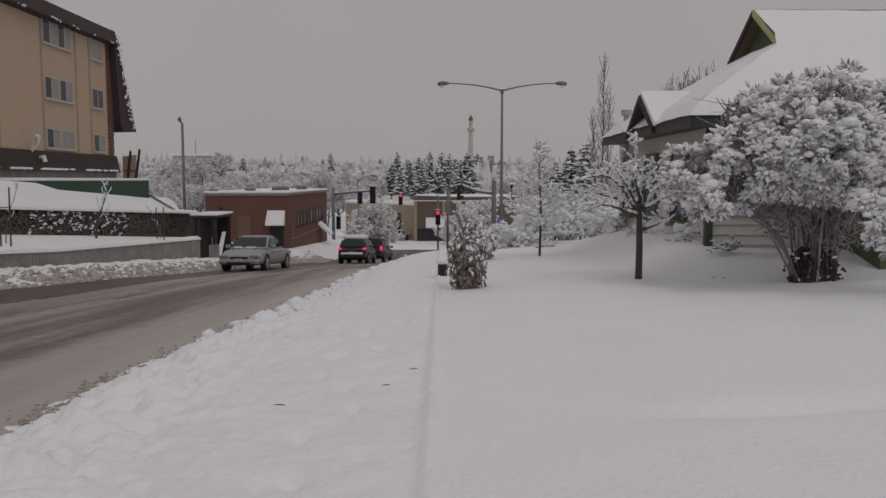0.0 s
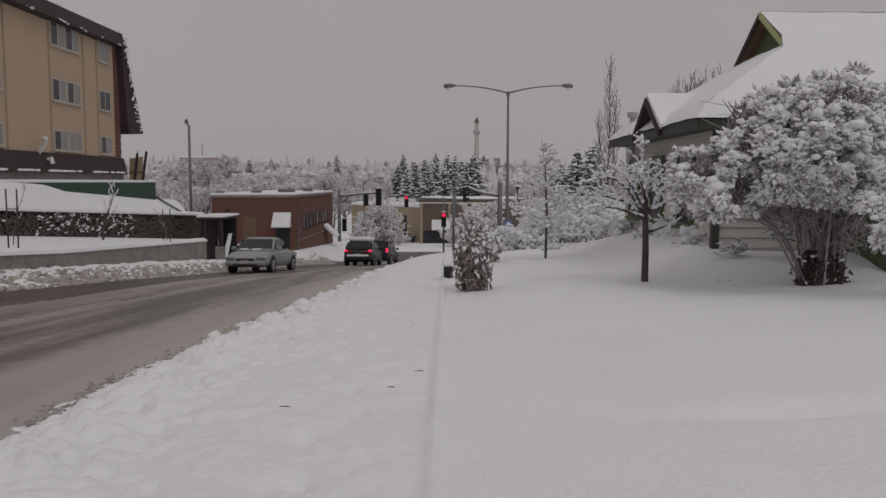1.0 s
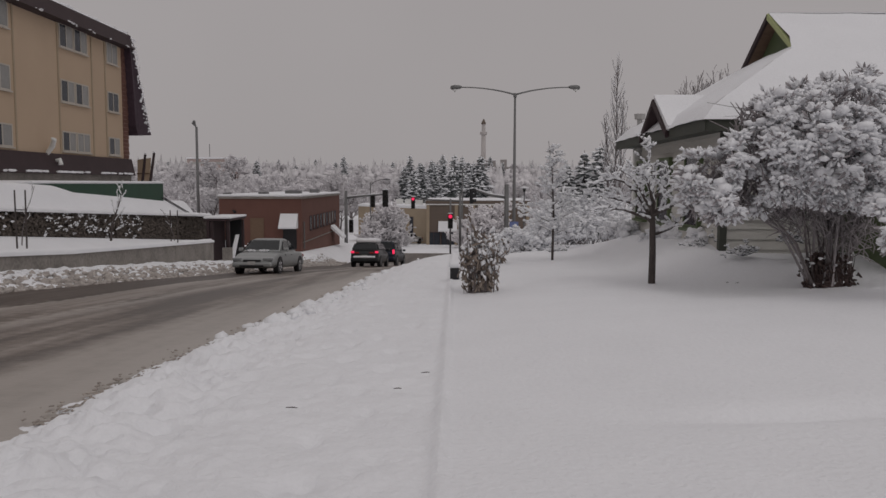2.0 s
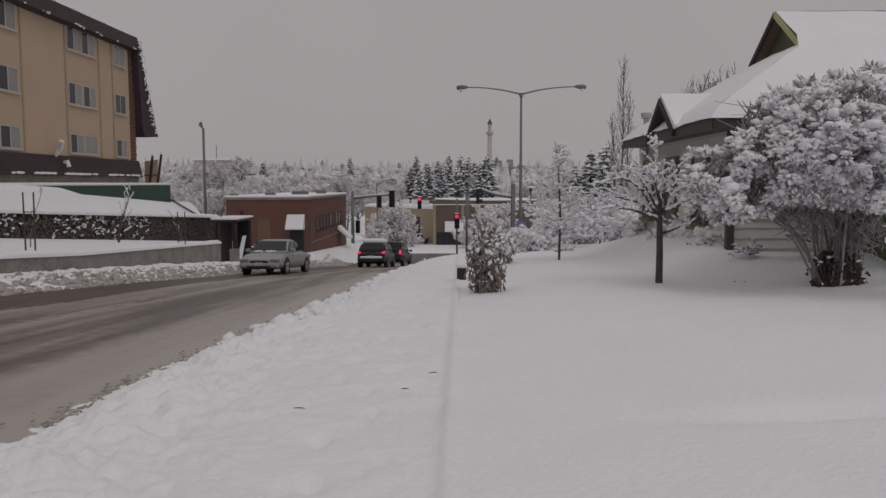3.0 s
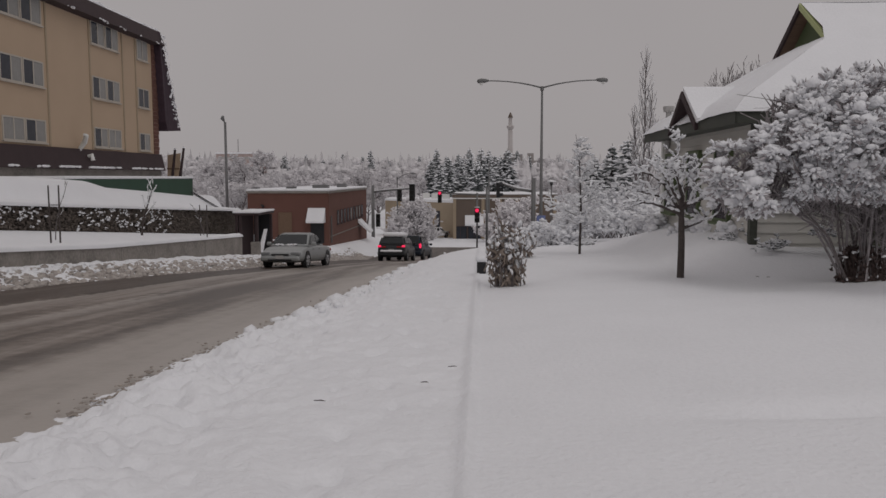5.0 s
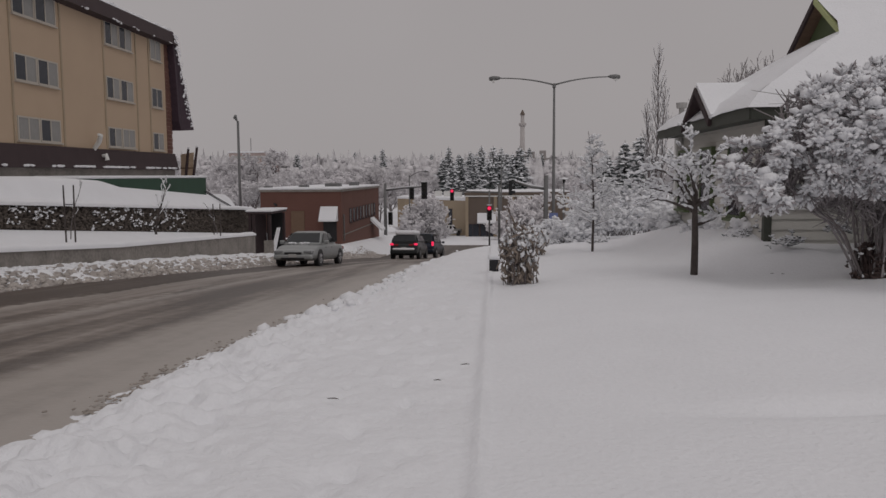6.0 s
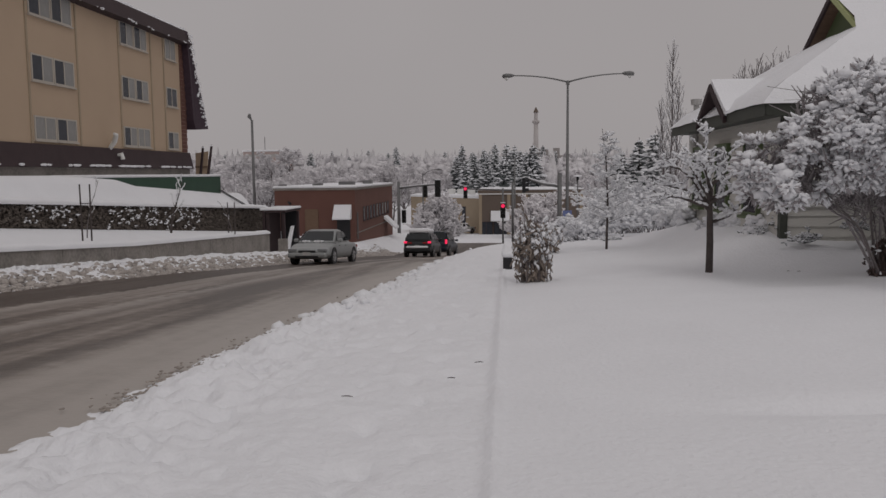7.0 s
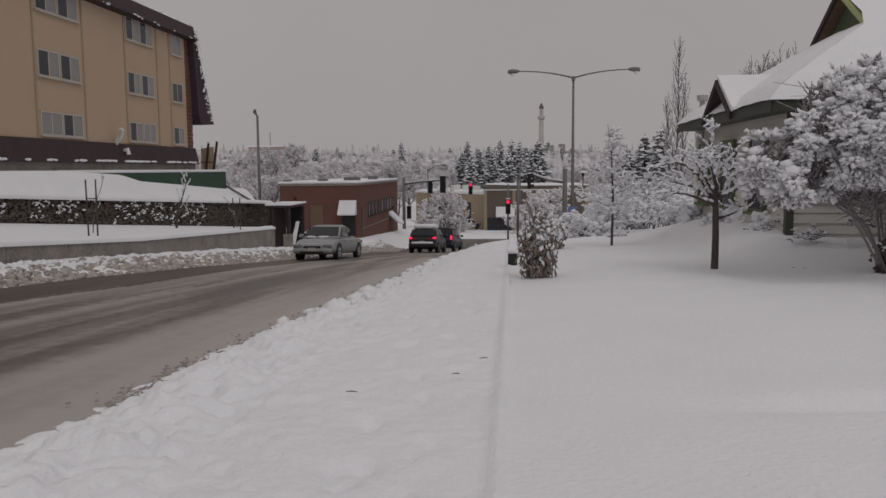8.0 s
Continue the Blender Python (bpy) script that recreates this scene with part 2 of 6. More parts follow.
def solid(name, shape, mat, label, category="", kind="", group="", smooth=False, m=None):
    """A thing that is one mesh."""
    ob = new(name, shape.mesh(name, mat, smooth))
    if m:
        ob.matrix_basis = m
    return tagged(ob, label, category, group, kind)


def smoothstep(a, b, x):
    """0 at a, 1 at b; a may be the larger."""
    t = np.clip((x - a) / (b - a), 0, 1)
    return t * t * (3 - 2 * t)


# ---- ground ----
def at(px, py, y):
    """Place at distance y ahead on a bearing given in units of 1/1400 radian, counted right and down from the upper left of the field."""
    u, v = (px - 784) / 1400.0, (441 - py) / 1400.0
    c, s = math.cos(radians(5)), math.sin(radians(5))
    dy, dz = c + v * s, v * c - s
    return Vector((u * y / dy, y, 1.65 + dz * y / dy))


FAR_Y = [60, 70, 84, 110, 140, 180, 250, 400, 600, 900, 1500, 4500]
FAR_Z = [-4.66, -5.15, -5.75, -6.9, -8.4, -8.0, -5.5, 0.0, 4.0, 7.0, 11.0, 14.0]


def road_z(y):
    """Height of the street's surface at distance y."""
    y = np.asarray(y, float)
    near = 0.06 - 0.0535 * y - 0.00042 * y * np.abs(y)
    return np.where(y < 60, np.where(y < -60, 4.78, near), np.interp(y, FAR_Y, FAR_Z))


def kerb_x(y):
    """The street's edge on the walker's side: it swings away at the corner."""
    y = np.asarray(y, float)
    t = np.clip((y - 62) / 7, 0, 1)
    return -3.45 + 0.3 * smoothstep(8, 18, y) + 4.9 * smoothstep(33, 50, y) + 9 * (1 - np.sqrt(np.clip(1 - t * t, 0, 1))) + np.where(y > 68.9, 100, 0)


def far_edge(y):
    """Foot of the ploughed bank across the street; it closes in further down."""
    return np.interp(y, [0, 20, 27.5, 31, 35.5, 72], [-11.9, -11.3, -10.1, -9.4, -8.85, -8.85])


def wall_top(y):
    return np.interp(y, [2, 19.8, 27.7, 45.3, 60], [0.75, -0.31, -0.87, -1.73, -2.45])


def hedge_foot(y):
    return 0.08 - 0.0775 * (np.asarray(y, float) - 23.9)


def hedge_top(y):
    return 0.86 - 0.05 * (np.asarray(y, float) - 23.9)


def lumps(x, y, s, seed):
    return np.array([noise.noise(Vector((a * s, b * s, seed))) for a, b in zip(np.ravel(x), np.ravel(y))]).reshape(np.shape(x))


def ground_z(x, y):
    """Height of the snow at (x, y)."""
    x, y = np.asarray(x, float), np.asarray(y, float)
    rz = road_z(y)
    kx = kerb_x(y)
    # walker's side: lawn, falling gently away and rising towards the house
    lawn = 0.06 * np.clip(x, 0, 12) - 0.0011 * np.clip(y, 0, 52) ** 2 - 0.12 * smoothstep(25, 45, y) * smoothstep(1.5, -1.5, x) + 0.045 * np.clip(-y, 0, 40)
    lawn = np.where(y > 52, np.maximum(lawn * (1 - smoothstep(57, 66, y)) + rz * smoothstep(57, 66, y), rz), lawn)
    lawn = lawn + 0.32 * np.exp(-((x - 4.7) / 0.9) ** 2) * smoothstep(13, 16, y) * smoothstep(27, 23, y)
    lawn = lawn + 0.2 * smoothstep(12.4, 13.9, y) * smoothstep(3.2, 4.8, x) * smoothstep(24, 20, y)
    d = x - kx
    right = rz + 0.02 + (lawn - rz) * smoothstep(0.0, 2.2 + 2.2 * smoothstep(22, 38, y), d)
    right = np.maximum(right, rz + 0.02)
    right = right + (0.13 - 0.03 * smoothstep(9, 20, y) - 0.05 * smoothstep(22, 36, y)) * np.exp(-((d - 0.75) / 0.5) ** 2) * (y < 64)
    # far side: ploughed bank, terrace above a low wall, slope up to the flats, lower lot of the brick house
    e = far_edge(y) - x
    bank = rz + 0.38 * smoothstep(0.0, 1.8, e)
    lot_z = np.interp(y, [46, 61, 81], [-3.3, -3.65, -4.6])
    lot = np.maximum(bank, bank + (lot_z - bank) * smoothstep(1.0, 2.9, e))
    terrace = wall_top(y) - 0.03 + (hedge_foot(y) - wall_top(y)) * smoothstep(-13.8, -16.3, x)
    drift = np.interp(y, [30, 34.8, 36.7, 41.6, 48.6], [1.72, 1.52, 1.2, 0.93, 0.52])
    upper = hedge_top(y) + (drift - hedge_top(y)) * smoothstep(-16.8, -17.85, x) + (1.72 - drift) * smoothstep(-18.1, -19.2, x) * (1 - smoothstep(47.5, 48.6, y))
    shelf = np.where(x > -16.75, terrace, upper)
    keep = np.where(x > -14.6, 1 - smoothstep(43.5, 43.95, y), np.where(x > -16.75, 1 - smoothstep(51, 54, y), 1 - smoothstep(51, 57, y)))
    left = np.where(x > -13.72, bank, lot + (shelf - lot) * keep)
    left = np.where((y > 44) & (x > -13.72), lot, left)
    g = np.where(x > kx, right, np.where(e > 0, left, rz - 0.15))
    g = np.where((y >= 84), rz + 0.3 * smoothstep(84, 86, y), g)
    # hill left of the far valley
    g = g + np.where(y > 150, 7 * smoothstep(150, 600, y) * smoothstep(0, 500, -x), 0)
    return g


def build_ground():
    xs = np.unique(np.concatenate([np.linspace(-4500, -300, 9), np.linspace(-300, -40, 14), np.linspace(-40, -20, 21), np.linspace(-20, -14, 41), np.linspace(-14, -8.4, 57), np.linspace(-8, -5, 3),
                                   np.linspace(-4.5, 0.5, 141), np.linspace(0.5, 1.5, 14), np.linspace(1.5, 14, 84), np.linspace(14, 60, 24), np.linspace(60, 300, 9), np.linspace(300, 4500, 8)]))
    ys = np.unique(np.concatenate([np.linspace(-4500, -60, 8), np.linspace(-60, -4, 15), np.linspace(-4, 1, 16), np.linspace(1, 14, 300), np.linspace(14, 16, 20), np.linspace(16, 62, 185), np.linspace(62, 90, 30),
                                   np.linspace(90, 300, 22), np.linspace(300, 1000, 15), np.linspace(1000, 4500, 8)]))
    X, Y = np.meshgrid(xs, ys)
    Z = ground_z(X, Y)
    near = (np.abs(X) < 14) & (Y > -5) & (Y < 62)
    kx = kerb_x(Y)
    d = X - kx
    walkway = near & (d > -0.1) & (X < -0.05)
    smoothlawn = near & (X >= -0.05)
    f = np.zeros_like(Z)
    xs_, ys_ = X[walkway], Y[walkway]
    ridge = np.exp(-((d[walkway] - 0.8) / 0.8) ** 2)
    f[walkway] = (0.02 + 0.06 * ridge) * lumps(xs_, ys_, 1.9, 3.3) + (0.014 + 0.085 * ridge) * lumps(xs_, ys_, 4.6, 8.1) + (0.014 + 0.05 * ridge) * lumps(xs_, ys_, 9.0, 1.7) + (0.009 + 0.017 * ridge) * lumps(xs_, ys_, 19.0, 4.4)
    f[walkway] -= 0.035 * smoothstep(0, 0.12, -0.07 - xs_)
    xl, yl = X[smoothlawn], Y[smoothlawn]
    f[smoothlawn] = 0.05 * lumps(xl, yl, 0.35, 5.0) + 0.008 * lumps(xl, yl, 1.8, 2.0)
    # beaten slush and clods along the far bank
    far = (X < far_edge(Y) + 0.1) & (X > -13.5) & (Y > 2) & (Y < 60)
    f[far] = 0.10 * lumps(X[far], Y[far], 1.7, 6.6) + 0.07 * lumps(X[far], Y[far], 4.5, 2.2)
    # shallow wind-scoured dip across the lawn, footprints in the trodden strip
    dip = smoothlawn & (X > 0.5)
    f[dip] -= 0.085 * np.exp(-((Y[dip] - 5.15 - 0.05 * X[dip]) / 0.16) ** 2) * smoothstep(0.8, 2.5, X[dip])
    # hollow under the spreading shrub, with a sharp lip towards the walker
    f[dip] -= 0.075 * smoothstep(10.82, 11.0, Y[dip] + 0.12 * np.sin(1.7 * X[dip])) * smoothstep(13.4, 12.2, Y[dip]) * smoothstep(2.9, 3.9, X[dip]) * smoothstep(9.5, 8.0, X[dip])
    prng = random.Random(3)
    for k in range(46):
        cy = 2.6 + 0.42 * k
        cx = -0.75 + 0.22 * (1 if k % 2 else -1) + prng.gauss(0, 0.12) - 0.012 * cy
        w = walkway & (np.abs(X - cx) < 0.3) & (np.abs(Y - cy) < 0.45)
        f[w] -= 0.055 * prng.uniform(0.4, 1.0) * np.exp(-((X[w] - cx) / 0.075) ** 2 - ((Y[w] - cy) / 0.14) ** 2)
    for k in range(190):
        cy = 2.5 + 26 * prng.random() ** 1.5
        cx = prng.uniform(-2.95, -0.3) if k % 3 else prng.uniform(-2.9, -1.9)
        w = walkway & (np.abs(X - cx) < 0.5) & (np.abs(Y - cy) < 0.5)
        r = prng.uniform(0.035, 0.1)
        f[w] -= prng.uniform(0.02, 0.075) * np.exp(-((X[w] - cx) ** 2 + (Y[w] - cy) ** 2) / r ** 2)
    f[walkway] += 0.03 * np.exp(-((X[walkway] + 0.09) / 0.05) ** 2)
    Z = Z + f
    ny, nx = X.shape
    me = bpy.data.meshes.new("ground")
    i = np.arange(ny * nx).reshape(ny, nx)
    quads = np.stack([i[:-1, :-1], i[:-1, 1:], i[1:, 1:], i[1:, :-1]], -1).reshape(-1, 4)
    me.from_pydata(np.stack([X, Y, Z], -1).reshape(-1, 3).tolist(), [], quads.tolist())
    me.materials.append(SNOW)
    me.polygons.foreach_set("use_smooth", [True] * len(me.polygons))
    me.update()
    return tagged(new("ground", me), "snow-covered ground with trodden pavement and smooth lawn", "ground", kind="structure")


build_ground()


def build_road():
    s = Shape()
    ys = np.concatenate([np.linspace(-60, 0, 16), np.linspace(1.5, 63, 64)])
    cols = np.linspace(0, 1, 30)
    pts = []
    for y in ys:
        a, b = -12.15, min(float(kerb_x(y)) + 0.3, 60.0)
        for c in cols:
            x = a + (b - a) * c
            pts.append((x, y, float(road_z(y)) + 0.03 * noise.noise(Vector((x * 1.2, y * 0.08, 0))) + 0.05 * math.sin(math.pi * c) ** 0.5))
    n = len(cols)
    s.add(pts, [(j * n + k, j * n + k + 1, (j + 1) * n + k + 1, (j + 1) * n + k) for j in range(len(ys) - 1) for k in range(n - 1)])
    road = solid("road", s, ROAD, "wet grey-brown asphalt street with slush tracks", "road", "structure", smooth=True)
    att = road.data.attributes.new("across", "FLOAT", "POINT")
    att.data.foreach_set("value", [(x - float(far_edge(y)) + 0.45) / (float(kerb_x(y)) - float(far_edge(y)) + 0.45) for x, y, _ in pts])
    c = Shape()
    pts = []
    for y in np.linspace(62.0, 84.5, 12):
        for x in np.linspace(-11.35, 90, 61):
            pts.append((x, y, float(road_z(y)) - 0.02 + 0.02 * noise.noise(Vector((x * 0.2, y, 4)))))
    c.add(pts, [(j * 61 + k, j * 61 + k + 1, (j + 1) * 61 + k + 1, (j + 1) * 61 + k) for j in range(11) for k in range(60)])
    solid("cross_road", c, ROAD, "slush-covered crossing street at the traffic lights", "road", "structure", smooth=True)


build_road()


# ---- flats across the street ----
def window_unit(parent, w, h, m, panes=2, frame_mat=None, curtain=(1,), name="window"):
    """A sliding window in local x (width), z (height); y = 0 is the wall's face, -y is out."""
    frame_mat = frame_mat or WINDOW_FRAME
    t = 0.07
    s = Shape()
    s.box(-w / 2, w / 2, -0.05, 0.06, 0, t).box(-w / 2, w / 2, -0.05, 0.06, h - t, h)
    s.box(-w / 2, -w / 2 + t, -0.05, 0.06, t, h - t).box(w / 2 - t, w / 2, -0.05, 0.06, t, h - t)
    for k in range(1, panes):
        x = -w / 2 + w * k / panes
        s.box(x - t / 2, x + t / 2, -0.045, 0.055, t, h - t)
    win = part(name, s, frame_mat, parent, m=m)
    for k in range(panes):
        a, b = -w / 2 + w * k / panes + t / 2, -w / 2 + w * (k + 1) / panes - t / 2
        p = Shape().box(a, b, -0.03, -0.012, t, h - t)
        part("pane", p, NET if k in curtain else PANE, win, "pane with pale curtain" if k in curtain else "dark pane")
    part("sill", Shape().box(-w / 2 - 0.05, w / 2 + 0.05, -0.12, 0.02, -0.06, -0.002), frame_mat, win)
    return win


def wall_face(x, y, z):
    """Pose on a wall that faces the street (+x): local x runs along +y, -y points out to +x."""
    return Matrix.Translation((x, y, z)) @ pose(0, 0, 0, 0, 0, 90)


def flats():
    X, Y0, Y1 = -20.4, 8.0, 49.35
    base, band, top = 1.2, 3.12, 10.3
    t = thing("apartment_building", "tan three-storey apartment building with dark mansard edges", "building", pose(X, (Y0 + Y1) / 2, base))
    inv = t.matrix_basis.inverted()
    part("wall", Shape().box(X - 14, X, Y0, Y1 - 0.05, band - 0.05, top), TAN, t, "tan stucco walls", m=inv)
    part("foundation", Shape().box(X - 13.9, X + 0.06, Y0, Y1 + 0.15, base - 3, 2.12), CONCRETE, t, "grey concrete base", m=inv)
    sk = Shape()
    sk.prism([(X - 0.02, Y0, 2.1), (X + 0.3, Y0, 2.1), (X + 0.28, Y0, 2.2), (X + 0.08, Y0, band), (X - 0.02, Y0, band)], (0, Y1 + 0.25 - Y0, 0))
    part("skirt_band", sk, BROWN, t, "dark brown band", m=inv)
    # dark eave along the top, and a slanting shingled mansard down the end
    eave = Shape()
    eave.prism([(X - 0.6, Y0, top + 0.5), (X + 0.2, Y0, top + 0.42), (X + 0.5, Y0, top - 0.42), (X - 0.02, Y0, top - 0.5)], (0, Y1 + 0.3 - Y0, 0))
    part("eave", eave, BROWN, t, "dark brown eave", m=inv)
    rng = random.Random(5)
    lip = Shape()
    for k in range(240):
        y = rng.uniform(18, Y1)
        if noise.noise(Vector((y * 0.9, 8, 2))) > 0.12:
            lip.blob((X + 0.5, y, top - 0.4 + rng.gauss(0, 0.025)), 0.05, rng.uniform(0.06, 0.22), rng.uniform(0.02, 0.045), rng, 0.4)
    part("eave_snow", lip, SNOW, t, m=inv, kind="stuff")
    crest = Shape()
    for k in range(120):
        y = 14 + (Y1 - 14) * k / 119
        crest.blob((X - 0.02, y, top + 0.52 + 0.09 * noise.noise(Vector((y * 0.7, 1, 6)))), 0.16, rng.uniform(0.2, 0.4), 0.09, rng, 0.25)
    part("roof_edge_snow", crest, SNOW, t, m=inv, kind="stuff", smooth=True)
    part("roof", Shape().box(X - 14.5, X - 0.3, Y0, Y1, top - 0.05, top + 0.4), SHAKE, t, m=inv)
    snow = Shape().prism([(X - 14.4, Y0, top + 0.42), (X + 0.18, Y0, top + 0.44), (X - 0.02, Y0, top + 0.6), (X - 14.4, Y0, top + 0.68)], (0, Y1 + 0.2 - Y0, 0))
    part("roof_snow", snow, SNOW, t, m=inv)
    end = Shape()
    end.prism([(X + 0.45, Y1 - 0.35, top - 0.42), (X + 0.22, Y1 - 0.1, top + 0.44), (X + 0.22, Y1 + 0.3, top + 0.42), (X + 0.45, Y1 + 2.6, 4.75), (X + 0.45, Y1 + 0.45, 4.6), (X + 0.45, Y1 + 0.1, 5.2)], (-14.6, 0, 0))
    part("mansard_end", end, SHAKE, t, "dark shingled mansard slope dusted with snow", m=inv)
    dust = Shape()
    for _ in range(110):
        k = rng.random()
        dust.blob((X + 0.44, Y1 + 0.38 + 2.15 * k - rng.random() ** 2 * 0.7, top + 0.3 - 5.8 * k), 0.03, rng.uniform(0.04, 0.15), rng.uniform(0.03, 0.09), rng, 0.5)
    part("snow_dust", dust, SNOW, t, m=inv, kind="stuff")
    quoin = Shape()
    for k in range(28):
        quoin.box(X - 0.2, X + 0.03 + 0.02 * (k % 2), Y1 - 0.75, Y1 + 0.02, band + 0.02 + k * 0.24, band + 0.24 + k * 0.24)
    part("brick_corner", quoin, BRICK, t, "red brick corner strip", m=inv)
    rows = ((3.27, 1.06), (5.82, 1.17), (8.63, 1.24))
    cols = ((33.8, 1.66), (35.52, 1.66), (41.76, 1.5), (43.36, 1.5), (47.28, 1.5), (25.3, 1.66), (27.0, 1.66), (17.0, 1.66), (18.7, 1.66))
    for c, (yc, w) in enumerate(cols):
        for r, (z, h) in enumerate(rows):
            both = (c, r) in ((0, 0), (4, 2), (3, 0))
            window_unit(t, w, h, inv @ wall_face(X, yc, z), 2, curtain=(0, 1) if both else () if (c, r) == (4, 1) else (1,))
    for y in (32.75, 36.7, 40.82, 44.6, 46.3, 24.3, 28.2):
        part("trim_strip", Shape().box(X, X + 0.05, y - 0.05, y + 0.05, band, top - 0.45), BEIGE, t, "thin vertical trim strip", m=inv)
    lampm = Shape().tube([(X, 39.4, 3.05), (X + 0.35, 39.3, 3.45), (X + 0.6, 39.0, 3.75), (X + 0.7, 38.6, 3.8)], [0.1, 0.13, 0.12, 0.05], 8)
    part("vent_hood", lampm, WHITE, t, "snow-capped vent hood", m=inv)
    part("wall_light", Shape().tube([(X, 40.0, 2.75), (X + 0.35, 40.0, 2.8), (X + 0.4, 40.0, 2.55)], [0.06, 0.12, 0.12], 8), WHITE, t, "small round wall light", m=inv)
    ridge = Shape()
    for _ in range(150):
        y = rng.uniform(20, Y1)
        if noise.noise(Vector((y * 0.6, 3, 3))) > -0.05:
            ridge.blob((X + 0.3, y, 2.2), 0.09, rng.uniform(0.1, 0.4), 0.06, rng, 0.3)
    part("ledge_snow", ridge, SNOW, t, m=inv, kind="stuff")


flats()


# ---- terrace, low wall, hedge and green canopy ----
def terrace():
    w = thing("retaining_wall", "weathered concrete retaining wall beside the street", "wall", pose(-13.6, 30, -2), kind="structure")
    inv = w.matrix_basis.inverted()
    y = 2.0
    while y < 43:
        z0, z1 = float(wall_top(y)), float(wall_top(y + 2.98))
        b = float(road_z(y + 2.98)) - 0.2
        part("wall_panel", Shape().prism([(-13.55, y, b), (-13.55, y + 2.975, b), (-13.55, y + 2.975, z1), (-13.55, y, z0)], (-0.28, 0, 0)), CONCRETE, w, m=inv)
        y += 3.0
    cap = Shape()
    pts = []
    for k in range(90):
        yy = 2 + 42.0 * k / 89
        b = float(wall_top(yy))
        j = 0.04 * noise.noise(Vector((yy * 0.9, 2, 0)))
        pts += [(-13.5, yy, b), (-13.5 + j * 0.5, yy, b + 0.1 + j), (-13.7, yy, b + 0.2 + j), (-14.3, yy, b + 0.1), (-14.3, yy, b - 0.1)]
    cap.add(pts, [(k * 5 + i, k * 5 + i + 1, k * 5 + 6 + i, k * 5 + 5 + i) for k in range(89) for i in range(4)] + [(0, 1, 2, 3, 4), (449, 448, 447, 446, 445)])
    part("wall_snow", cap, SNOW, w, "snow cap", smooth=True, m=inv)


terrace()


def hedge():
    h = thing("hedge", "dark clipped hedge with patches of snow on a terrace", "hedge", pose(-16.5, 36, -0.7))
    inv = h.matrix_basis.inverted()
    rng = random.Random(11)
    core, leaf, sn, cap = Shape(), Shape(), Shape(), Shape()
    core.prism([(-16.35, 6, float(hedge_foot(6)) - 0.3), (-16.35, 52, float(hedge_foot(52)) - 0.3), (-16.35, 52, float(hedge_top(52)) - 0.05), (-16.35, 6, float(hedge_top(6)) - 0.05)], (-0.5, 0, 0))
    for _ in range(5200):
        y = 12 + 40 * rng.random()
        k = rng.random()
        z = float(hedge_foot(y)) + k * (float(hedge_top(y)) - float(hedge_foot(y)))
        leaf.blob((-16.33 + rng.uniform(0, 0.14), y, z), rng.uniform(0.03, 0.08), rng.uniform(0.04, 0.1), rng.uniform(0.03, 0.08), rng, 0.5)
    for _ in range(300):
        y = 8 + 33 * rng.random()
        if noise.noise(Vector((y * 0.35, 0, 7))) < -0.12:
            continue
        k = rng.random() ** 0.7
        z = float(hedge_foot(y)) + k * (float(hedge_top(y)) - float(hedge_foot(y)))
        for _ in range(3):
            sn.blob((-16.2 + rng.uniform(0, 0.06), y + rng.gauss(0, 0.1), z + rng.gauss(0, 0.05)), 0.035, rng.uniform(0.02, 0.09), rng.uniform(0.015, 0.045), rng, 0.6)
    part("hedge_body", core, HEDGE, h, m=inv)
    part("hedge_leaves", leaf, HEDGE, h, m=inv, kind="stuff")
    part("hedge_snow", sn, SNOW, h, m=inv, kind="stuff")
    pts = []
    for k in range(110):
        y = 6 + 46.3 * k / 109
        b = float(hedge_top(y))
        j = 0.05 * noise.noise(Vector((y * 0.8, 9, 0)))
        pts += [(-16.1, y, b - 0.03), (-16.08, y, b + 0.06 + j), (-16.3, y, b + 0.2 + j), (-17.1, y, b + 0.2), (-17.1, y, b - 0.1)]
    cap.add(pts, [(k * 5 + i, k * 5 + i + 1, k * 5 + 6 + i, k * 5 + 5 + i) for k in range(109) for i in range(4)])
    part("hedge_cap", cap, SNOW, h, "thick rounded snow cap", smooth=True, m=inv)


hedge()


def canopy():
    t = thing("green_canopy", "dark green flat canopy under snow beside the flats", "canopy", pose(-18, 42, 0.6))
    inv = t.matrix_basis.inverted()
    part("fascia", Shape().box(-20.0, -18.0, 33.5, 48.6, 0.45, 1.6, cut=0.03), GREEN, t, "dark green fascia board", m=inv)
    part("roof_snow", Shape().box(-20.1, -17.95, 33.4, 48.7, 1.6, 1.74, cut=0.06), SNOW, t, m=inv)
    part("support", Shape().box(-19.8, -18.2, 34, 48, -1.6, 0.45), CONCRETE, t, m=inv)
    for y in (48.0, 48.35):
        part("handrail", Shape().tube([(-17.9, y, 0.75), (-16.7, y + 1.6, -0.35)], 0.03, 6), BLACK, t, m=inv)


canopy()


